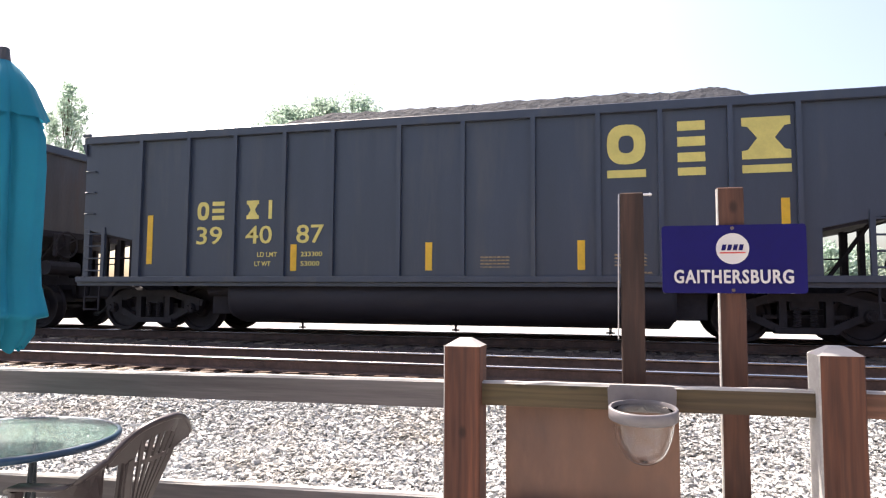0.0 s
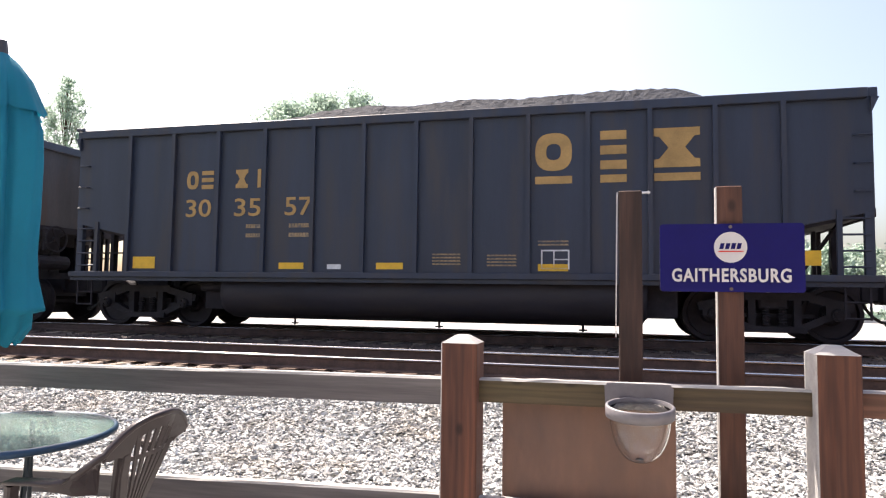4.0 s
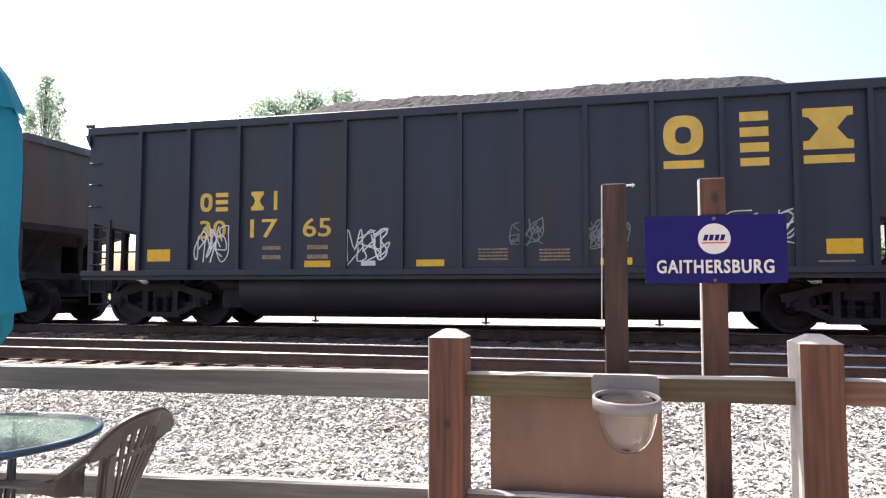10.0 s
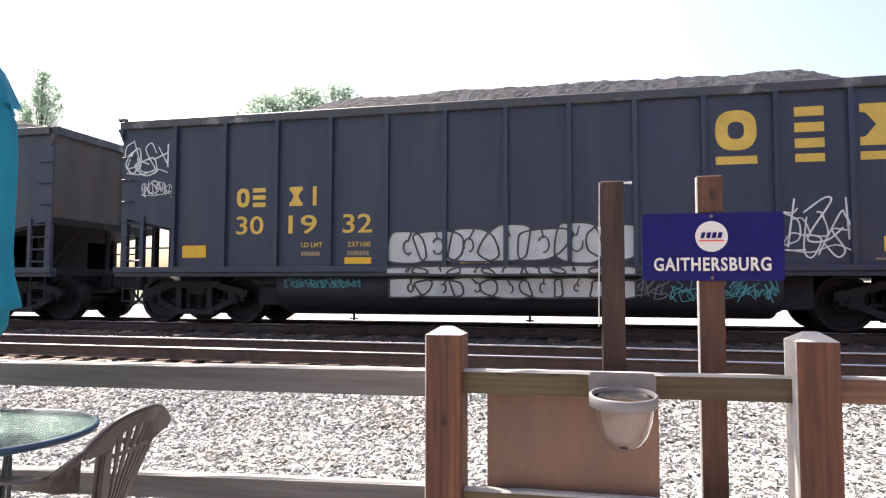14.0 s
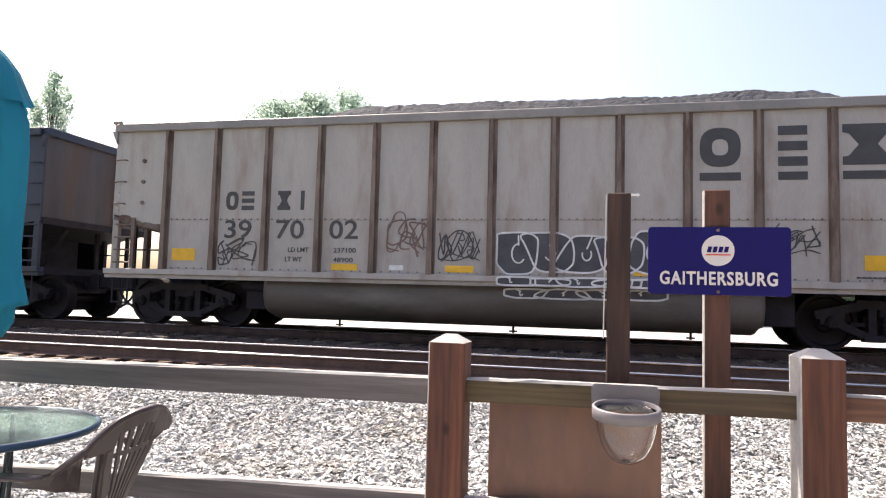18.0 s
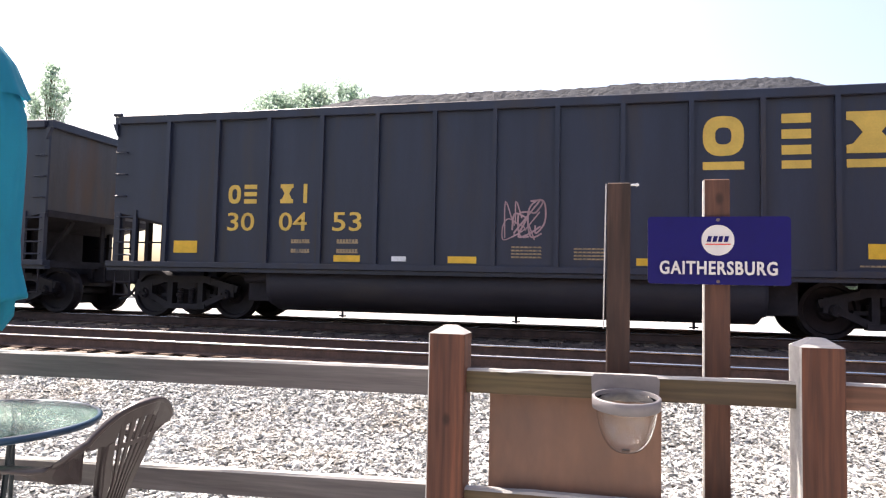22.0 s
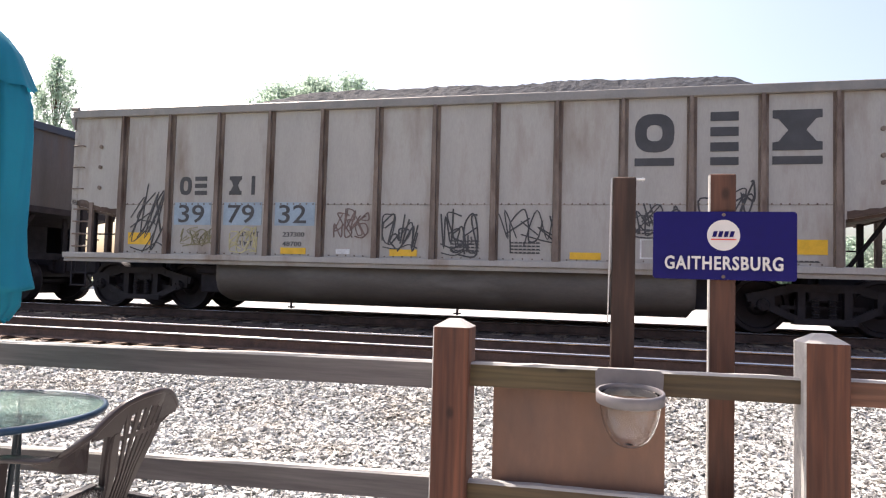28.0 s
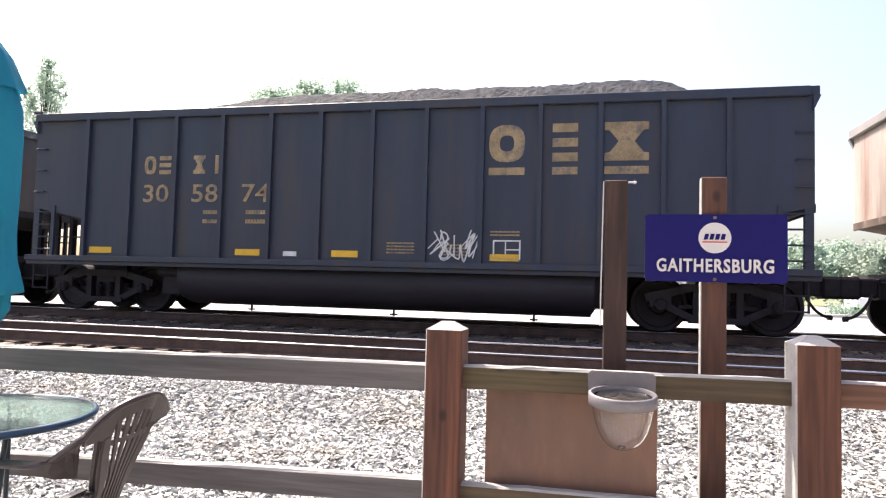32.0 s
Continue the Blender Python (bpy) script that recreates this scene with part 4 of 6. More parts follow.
tree((-39.0, 40.0, -0.6), 16.6, 7.5, 1.5, 3, "tall slender tree with a sparse green crown", clumps=150, per=60, size=0.1)
tree((-48.5, 43.0, -0.6), 18.6, 9.0, 2.8, 5, "tall leafy green tree", clumps=140, per=90, size=0.12)
tree((-22.6, 45.0, -0.6), 15.2, 5.0, 4.0, 8, "broad leafy green tree", clumps=330, per=80, size=0.11)
tree((-20.6, 46.0, -0.6), 15.9, 5.0, 3.8, 10, "broad leafy green tree", clumps=320, per=80, size=0.11)
tree((-18.4, 46.5, -0.6), 16.3, 5.0, 3.4, 9, "broad leafy green tree", clumps=300, per=80, size=0.11)
tree((-15.9, 47.0, -0.6), 14.6, 5.0, 2.0, 21, "slim leafy green tree", clumps=90, per=70, size=0.11)
for i, (x, y, hgt, wide) in enumerate([(-19.2, 71, 17.0, 4.2), (-16.8, 73, 16.4, 4.0), (-14.9, 70, 17.6, 4.2), (-12.7, 72, 16.9, 3.8), (-10.5, 70, 15.9, 4.0), (-8.8, 73, 13.4, 3.6), (-6.4, 72, 12.2, 3.6)]):
    conifer((x, y, -0.6), hgt, wide, 60 + i, "tall dark green conifer with open ragged boughs")
tree((-3.4, 73.0, -0.6), 11.6, 1.0, 3.0, 14, "rounded dark green tree", LEAF_DARK, 260, 80, 0.16)
tree((-15.8, 72.0, -0.6), 12.6, 1.0, 4.4, 17, "dark leafy tree behind the canopy", LEAF_DARK, 300, 80, 0.16)
for i, (x, y, hgt) in enumerate([(-22, 78, 10), (-2.5, 80, 9.0), (3, 78, 8), (9, 82, 8.5), (15, 84, 7.5), (22, 86, 7.5), (29, 88, 7.5), (36, 90, 8), (19, 70, 6.0), (25.5, 69, 5.5), (32, 71, 6.5), (-30, 80, 11), (43, 92, 7), (-40, 84, 12)]):
    tree((x, y, -0.6), hgt, 1.0, 3.8, 40 + i, "leafy green tree in the row beyond the station", LEAF_DARK if i % 2 else LEAF, 150, 60, 0.2)


def shrub(x, y, r, seed):
    rng = np.random.default_rng(seed)
    t = thing("shrub", (x, y, -0.6), label="low green shrub by the kerb", category="shrub", group="shrubs along the kerb")
    centres = [(rng.normal() * r * 0.6, rng.normal() * r * 0.4, r * rng.uniform(0.15, 0.75)) for _ in range(14)]
    verts, faces = leaf_cloud(rng, centres, [r * 0.38] * 14, 70, 0.075)
    o = new("crown", raw_mesh("crown", verts, faces, 4, LEAF))
    o.parent = t
    bm = bmesh.new()
    for c in centres[:6]:
        rod(bm, (0, 0, 0), c, 0.02, 0.008, seg=5)
    part("stem", bm, BARK, t)


for i in range(30):
    shrub(-44 + i * 2.3 + (i * 37 % 10) * 0.09, 35.4 + (i * 53 % 10) * 0.06, 0.62 + (i * 29 % 7) * 0.05, 100 + i)

# fuel station canopy with a striped fascia
can = thing("station_canopy", (-11.45, 60.0, -0.36), label="fuel station canopy with a white, yellow and red striped fascia", category="canopy")
part("roof", new_box(0, 22, 0.02, 8, 4.3, 5.36, bevel=0.03), WHITE_WALL, can)
for name, z0, z1, m in (("fascia_band", 4.95, 5.33, WHITE_WALL), ("fascia_band", 4.62, 4.947, YELLOW_BAND), ("fascia_band", 4.36, 4.617, ORANGE_BAND), ("fascia_band", 4.10, 4.357, RED_BAND)):
    part(name, new_box(1.6 if m is not WHITE_WALL else 0.0, 22, -0.03, 0.015, z0, z1), m, can)
for x in (3, 10, 19):
    for y in (2, 6):
        part("column", new_box(x - 0.2, x + 0.2, y - 0.2, y + 0.2, 0, 4.3), WHITE_WALL, can)

# long white trailer body parked on the far lot
hut = thing("white_trailer", (-13.3, 44.0, -0.36), label="long white box trailer parked beyond the lot", category="trailer")
part("body", new_box(0, 9.5, 0, 2.4, 0.9, 3.05, bevel=0.05), WHITE_WALL, hut)
bm = bmesh.new()
bmesh.ops.create_uvsphere(bm, u_segments=20, v_segments=12, radius=0.36, matrix=Matrix.Translation((3.7, 0.6, 3.42)))
rod(bm, (3.7, 0.6, 3.0), (3.7, 0.6, 3.15), 0.12, seg=12)
part("roof_dome", bm, WHITE_WALL, hut, "round white dome on the roof", smooth=True)
part("chassis", new_box(0.2, 9.3, 0.3, 2.1, 0.7, 0.9), DARK_TRIM, hut)
for x in (1.2, 2.3, 8.2):
    for y in (0.2, 2.0):
        bm = bmesh.new()
        rod(bm, (x, y, 0.45), (x, y + 0.25, 0.45), 0.45, seg=20)
        part("wheel", bm, HOSE, hut)

def parked_car(at, turn, paint, label):
    c = thing("parked_car", at, turn, label, "car")
    bm = bmesh.new()
    prism(bm, [(-2.2, 0.35), (2.2, 0.35), (2.25, 0.75), (1.3, 0.92), (-1.5, 0.95), (-2.2, 0.9)], -0.85, 0.85)
    bmesh.ops.bevel(bm, geom=list(bm.edges), offset=0.06, segments=2, affect="EDGES")
    part("body", bm, paint, c)
    bm = bmesh.new()
    prism(bm, [(-1.6, 0.95), (1.1, 0.92), (0.45, 1.42), (-1.1, 1.45)], -0.72, 0.72)
    part("cabin", bm, DARK_GLASS, c)
    bm = bmesh.new()
    prism(bm, [(-1.15, 1.44), (0.48, 1.41), (0.4, 1.47), (-1.05, 1.5)], -0.70, 0.70)
    part("roof", bm, paint, c)
    for x in (-1.35, 1.4):
        for y in (-0.86, 0.66):
            bm = bmesh.new()
            rod(bm, (x, y, 0.33), (x, y + 0.2, 0.33), 0.33, seg=20)
            part("wheel", bm, HOSE, c)
    return c


parked_car((17.5, 46.0, -0.36), 8, WHITE_WALL, "white parked car on the far lot")
parked_car((-33.0, 47.0, -0.36), 0, WHITE_WALL, "white parked car on the far lot")

lamp = thing("street_lamp", (15.9, 40.5, -0.36), label="dark green street lamp post by the lot", category="street lamp")
bm = bmesh.new()
rod(bm, (0, 0, 0), (0, 0, 5.2), 0.09, 0.06, seg=12)
part("pole", bm, TABLE_METAL, lamp)
bm = bmesh.new()
rod(bm, (0, 0, 5.2), (0, 0, 5.6), 0.12, 0.2, seg=12)
part("lantern", bm, WHITE_WALL, lamp)

# ---- the coal train ----
# kinds of car: length, rib places, where lettering stands
KINDS = {
    "newer": dict(length=14.5, ribs=[1.4, 2.45, 3.45, 4.46, 5.41, 6.66, 7.8, 8.99, 10.04, 11.0, 12.03, 12.99], rib_w=0.075, logo=(10.18, 11.26, 12.2),
                  logo_z=(2.85, 3.5), small=(2.65, 2.12), number_z=1.66, tall_bars=True),
    "dark": dict(length=14.97, ribs=[1.25 + 1.034 * i for i in range(13)], rib_w=0.075, logo=(10.73, 11.86, 12.75),
                 logo_z=(2.82, 3.45), small=(2.52, 2.14), number_z=1.64, tall_bars=False),
    "sooty": dict(length=14.97, ribs=[1.25 + 1.034 * i for i in range(13)], rib_w=0.075, logo=(10.73, 11.86, 12.75),
                  logo_z=(2.82, 3.45), small=(2.52, 2.14), number_z=1.64, tall_bars=False),
    "faded": dict(length=14.2, ribs=[1.3 + 0.967 * i for i in range(13)], rib_w=0.075, logo=(9.15, 10.2, 11.03),
                  logo_z=(2.75, 3.38), small=(2.55, 2.62), number_z=2.09, tall_bars=False),
    "pale": dict(length=14.97, ribs=[1.25 + 1.034 * i for i in range(13)], rib_w=0.15, logo=(10.73, 11.86, 12.75),
                 logo_z=(2.82, 3.44), small=(2.50, 2.17), number_z=1.65, tall_bars=False),
}
WIDE = 3.2
MADE = {}


def once(key, build):
    if key not in MADE:
        MADE[key] = build()
    return MADE[key]


def body_meshes(kind):
    n = KINDS[kind]["length"]
    out = {}
    bm = bmesh.new()
    side = [(0.08, 2.0), (1.22, 1.77), (1.22, 1.0), (n - 1.22, 1.0), (n - 1.22, 1.77), (n - 0.08, 2.0), (n - 0.08, 3.72), (0.08, 3.72)]
    prism(bm, side, 0.0, 0.05)
    out["side_wall"] = mesh_of("side_wall", bm, PAINT[kind])
    out["end_wall"] = mesh_of("end_wall", new_box(0.08, 0.14, 0.05, WIDE - 0.05, 2.0, 3.72), END_RUST if kind == "pale" else END_DARK)
    bm = bmesh.new()
    prism(bm, [(0.08, 2.0), (1.22, 1.77), (1.22, 1.72), (0.08, 1.95)], 0.05, WIDE - 0.05)
    out["slope_sheet"] = mesh_of("slope_sheet", bm, RUST_EDGE if kind == "pale" else UNDER)
    out["bulkhead"] = mesh_of("bulkhead", new_box(1.22, 1.28, 0.9, WIDE - 0.9, 1.0, 1.72), UNDER)
    out["floor_plate"] = mesh_of("floor_plate", new_box(1.29, n - 1.29, 0.05, WIDE - 0.05, 1.0, 1.06), UNDER)
    return out


def rib_mesh(kind):
    w = KINDS[kind]["rib_w"]
    bm = bmesh.new()
    if kind == "pale":
        prism(bm, [(-w / 2, 1.05), (w / 2, 1.05), (w / 2, 3.70), (-w / 2, 3.70)], -0.012, 0.0)
        bm2 = w * 0.27
        prism(bm, [(-bm2 - 0.02, 1.05), (bm2, 1.05), (bm2 - 0.03, 3.70), (-bm2, 3.70)], -0.085, -0.012)
        for i in range(9):
            for sx in (-1, 1):
                z = 1.2 + i * 0.28
                rod(bm, (sx * w * 0.42, -0.012, z), (sx * w * 0.42, -0.026, z), 0.013, seg=5)
    else:
        prism(bm, [(-w / 2, 1.05), (w / 2, 1.05), (w / 2, 3.70), (-w / 2, 3.70)], -0.075, 0.0)
    return mesh_of("rib", bm, RIB_PAINT[kind])


def chord_mesh(kind, end=False):
    n = KINDS[kind]["length"]
    bm = bmesh.new()
    if end:
        box(bm, -0.0, 0.15, 0.0, WIDE, 3.695, 3.86, bevel=0.012)
        prism(bm, [(0.0, 3.70), (0.11, 3.70), (0.11, 3.46)], -0.055, 0.03)
        prism(bm, [(0.0, 3.70), (0.11, 3.70), (0.11, 3.46)], WIDE - 0.03, WIDE + 0.055)
        rod(bm, (0.04, -0.06, 3.87), (0.20, -0.06, 3.87), 0.035, seg=8)
    else:
        box(bm, 0.15, n - 0.15, -0.075, 0.09, 3.69, 3.845, bevel=0.012)
    return mesh_of("top_chord", bm, CHORD_PAINT[kind])


def sill_mesh(kind):
    n = KINDS[kind]["length"]
    bm = bmesh.new()
    box(bm, 0.0, n, -0.085, 0.10, 0.955, 1.06, bevel=0.008)
    box(bm, 0.0, n, -0.03, 0.10, 0.885, 0.952)
    return mesh_of("side_sill", bm, PAINT[kind])


def tub_mesh(kind):
    n = KINDS[kind]["length"]
    bm = bmesh.new()
    prof = [(0.10, 0.96), (0.10, 0.62), (0.16, 0.45), (0.28, 0.32), (0.46, 0.235), (0.7, 0.2), (1.45, 0.2), (1.45, 0.96)]
    def loop(x, dz):
        return [bm.verts.new((x, y, max(z, 0.2 + dz))) for y, z in prof]
    rings = [loop(3.28, 0.14), loop(3.36, 0.0), loop(n - 3.36, 0.0), loop(n - 3.28, 0.14)]
    for a, b in zip(rings[:-1], rings[1:]):
        for i in range(len(prof)):
            bm.faces.new((a[i], b[i], b[(i + 1) % len(prof)], a[(i + 1) % len(prof)]))
    bm.faces.new(rings[0])
    bm.faces.new(rings[-1][::-1])
    bmesh.ops.recalc_face_normals(bm, faces=bm.faces)
    for f in bm.faces:
        f.smooth = abs(f.normal.x) < 0.3 and f.calc_center_median().y < 0.9
    return mesh_of("tub", bm, GRIMY.get(kind, GRIMY_DARK))


def valve_mesh():
    """A short stub with a cross handle under the tub."""
    bm = bmesh.new()
    rod(bm, (0, 0, 0.03), (0, 0, -0.10), 0.022, seg=8)
    rod(bm, (-0.07, 0, -0.07), (0.07, 0, -0.07), 0.014, seg=6)
    return mesh_of("drain_valve", bm, UNDER)


def hand_brake_mesh():
    """A geared housing with a hand wheel and a rod on the end of a car, for the end at x = 0."""
    bm = bmesh.new()
    box(bm, 0.02, 0.14, 0.52, 0.92, 1.50, 2.0, bevel=0.03)
    rod(bm, (0.14, 0.72, 1.76), (0.22, 0.72, 1.76), 0.05, seg=10)
    for i in range(20):
        a, b = 2 * math.pi * i / 20, 2 * math.pi * (i + 1) / 20
        rod(bm, (0.22, 0.72 + 0.27 * math.cos(a), 1.76 + 0.27 * math.sin(a)), (0.22, 0.72 + 0.27 * math.cos(b), 1.76 + 0.27 * math.sin(b)), 0.022, seg=6)
    for a in (0.5, 2.07, 3.64, 5.21):
        rod(bm, (0.20, 0.72, 1.76), (0.22, 0.72 + 0.27 * math.cos(a), 1.76 + 0.27 * math.sin(a)), 0.016, seg=5)
    rod(bm, (0.08, 0.72, 1.06), (0.08, 0.72, 1.52), 0.03, seg=8)
    rod(bm, (0.10, 0.30, 1.26), (0.10, 1.10, 1.26), 0.15, seg=14)
    return mesh_of("hand_brake", bm, UNDER)


def bay_mesh():
    """The dark framing between the tub's end and the truck, with the brake cylinder on it."""
    bm = bmesh.new()
    box(bm, 2.80, 3.30, 0.34, WIDE - 0.34, 0.36, 0.97, bevel=0.02)
    box(bm, 2.30, 2.79, 1.10, WIDE - 1.10, 0.38, 0.97)
    rod(bm, (2.78, 0.30, 0.80), (3.24, 0.30, 0.80), 0.10, seg=12)
    return mesh_of("brake_bay", bm, UNDER)


def coal_mesh(kind, seed):
    n = KINDS[kind]["length"]
    nx, ny = 220, 34
    verts = []
    lean = random.Random(seed)
    lift, start, stop = lean.uniform(0.01, 0.06), lean.uniform(0.9, 1.9), n - lean.uniform(0.9, 1.5)
    for i in range(nx + 1):
        x = 0.2 + (n - 0.4) * i / nx
        ramp_up = min(max((x - start) / 3.4, 0), 1)
        ramp_down = min(max((stop - x) / 1.5, 0), 1)
        heap = (ramp_up ** 0.5) * (1 - (1 - ramp_down) ** 2.2)
        for j in range(ny + 1):
            y = 0.06 + (WIDE - 0.12) * j / ny
            c = 1 - abs(y - WIDE / 2) / (WIDE / 2)
            crown = min(c * 1.25, 1) ** 0.75
            z = 3.60 + (0.775 + lift) * heap * crown - 0.12 * (1 - heap)
            z += 0.05 * noise.noise((x * 1.1, y * 1.1, seed)) + 0.025 * noise.noise((x * 5, y * 5, seed + 3)) + lean.uniform(-0.014, 0.014)
            verts.append((x, y, z))
    faces = []
    for i in range(nx):
        for j in range(ny):
            a = i * (ny + 1) + j
            faces += [a, a + ny + 1, a + ny + 2, a + 1]
    return raw_mesh("coal_load", verts, faces, 4, COAL)


def end_frame(kind):
    """Platform, struts, end posts and grab irons at one end, for the end at x = 0."""
    out = {}
    bm = bmesh.new()
    box(bm, 0.02, 1.2, 0.10, 0.34, 0.98, 1.03)
    box(bm, 0.0, 0.10, 0.10, WIDE - 0.10, 0.92, 1.06)
    box(bm, 0.10, 1.2, 1.35, 1.85, 0.70, 1.02)
    out["platform"] = mesh_of("platform", bm, UNDER)
    bm = bmesh.new()
    box(bm, 0.09, 0.22, -0.004, 0.09, 1.06, 3.69 if kind == "pale" else 2.0, bevel=0.006)
    if kind == "pale":
        for i in range(14):
            rod(bm, (0.125, -0.004, 1.25 + i * 0.17), (0.125, -0.02, 1.25 + i * 0.17), 0.014, seg=5)
            rod(bm, (0.19, -0.004, 1.33 + i * 0.17), (0.19, -0.02, 1.33 + i * 0.17), 0.014, seg=5)
    out["corner_post"] = mesh_of("corner_post", bm, PAINT[kind])
    bm = bmesh.new()
    bar(bm, (0.56, 1.06), (0.56, 2.03), 0.075, -0.03, 0.03)
    out["stile"] = mesh_of("ladder_stile", bm, RIB_PAINT[kind])
    bm = bmesh.new()
    rod(bm, (0.15, -0.01, 0), (0.56, -0.01, 0), 0.016, seg=6)
    out["rung"] = mesh_of("rung", bm, RIB_PAINT[kind])
    bm = bmesh.new()
    for x in (0.17, 0.50):
        bar(bm, (x, 0.40), (x, 0.90), 0.03, -0.01, 0.01)
    for z in (0.42, 0.66):
        rod(bm, (0.15, 0, z), (0.52, 0, z), 0.016, seg=6)
    out["step"] = mesh_of("stirrup_step", bm, UNDER)
    bm = bmesh.new()
    box(bm, 0.0, 0.09, 1.02, 1.16, 1.06, 3.70, bevel=0.006)
    out["end_post"] = mesh_of("end_post", bm, UNDER if kind != "pale" else RIB_PAINT[kind])
    out["struts"] = []
    for a, b, w, y0, y1 in (((0.14, 1.06), (0.14, 1.97), 0.07, 0.55, 0.62), ((0.92, 1.03), (0.92, 1.80), 0.08, 0.35, 0.45),
                            ((0.40, 1.03), (0.40, 1.91), 0.05, 1.2, 1.3), ((0.66, 1.03), (0.66, 1.86), 0.06, 0.9, 0.96),
                            ((0.10, 1.45), (1.2, 1.45), 0.03, 0.5, 0.53), ((0.92, 1.03), (0.30, 1.9), 0.05, 2.2, 2.3)):
        bm = bmesh.new()
        bar(bm, a, b, w, y0, y1)
        out["struts"].append(mesh_of("strut", bm, UNDER))
    bm = bmesh.new()
    tube(bm, [(0.08, 0.10, 0), (0.035, 0.10, 0), (0.035, 0.52, 0), (0.08, 0.52, 0)], 0.012)
    box(bm, 0.06, 0.085, 0.07, 0.13, -0.05, 0.05)
    box(bm, 0.06, 0.085, 0.49, 0.55, -0.05, 0.05)
    out["grab"] = mesh_of("grab_iron", bm, UNDER)
    bm = bmesh.new()
    tube(bm, [(0.12, 0.0, 0), (0.12, -0.06, 0), (0.34, -0.06, 0.0), (0.34, 0.0, 0)], 0.012)
    out["side_grab"] = mesh_of("grab_iron", bm, RIB_PAINT[kind])
    bm = bmesh.new()
    box(bm, 0.05, 0.10, 0.05, WIDE - 0.05, 1.92, 2.06, bevel=0.008)
    out["lip"] = mesh_of("end_lip", bm, RUST_EDGE if kind == "pale" else UNDER)
    # coupler half and draft gear
    bm = bmesh.new()
    box(bm, -0.15, 0.5, 1.42, 1.78, 0.62, 0.98, bevel=0.02)
    box(bm, -0.55, -0.15, 1.45, 1.75, 0.66, 0.97, bevel=0.03)
    box(bm, -0.78, -0.42, 1.36, 1.82, 0.62, 1.0, bevel=0.05)
    rod(bm, (-0.05, 0.5, 0.95), (-0.12, 1.45, 0.9), 0.018)
    out["coupler"] = mesh_of("coupler", bm, TRUCK)
    bm = bmesh.new()
    pts = [(-0.30 - 0.40 * t, 1.30, 0.72 - 0.42 * math.sin(t * math.pi / 2) ** 0.7) for t in (0, 0.12, 0.3, 0.5, 0.75, 1)]
    tube(bm, pts, 0.027)
    rod(bm, (-0.66, 1.30, 0.30), (-0.74, 1.30, 0.29), 0.045)
    out["hose"] = mesh_of("air_hose", bm, HOSE)
    return out


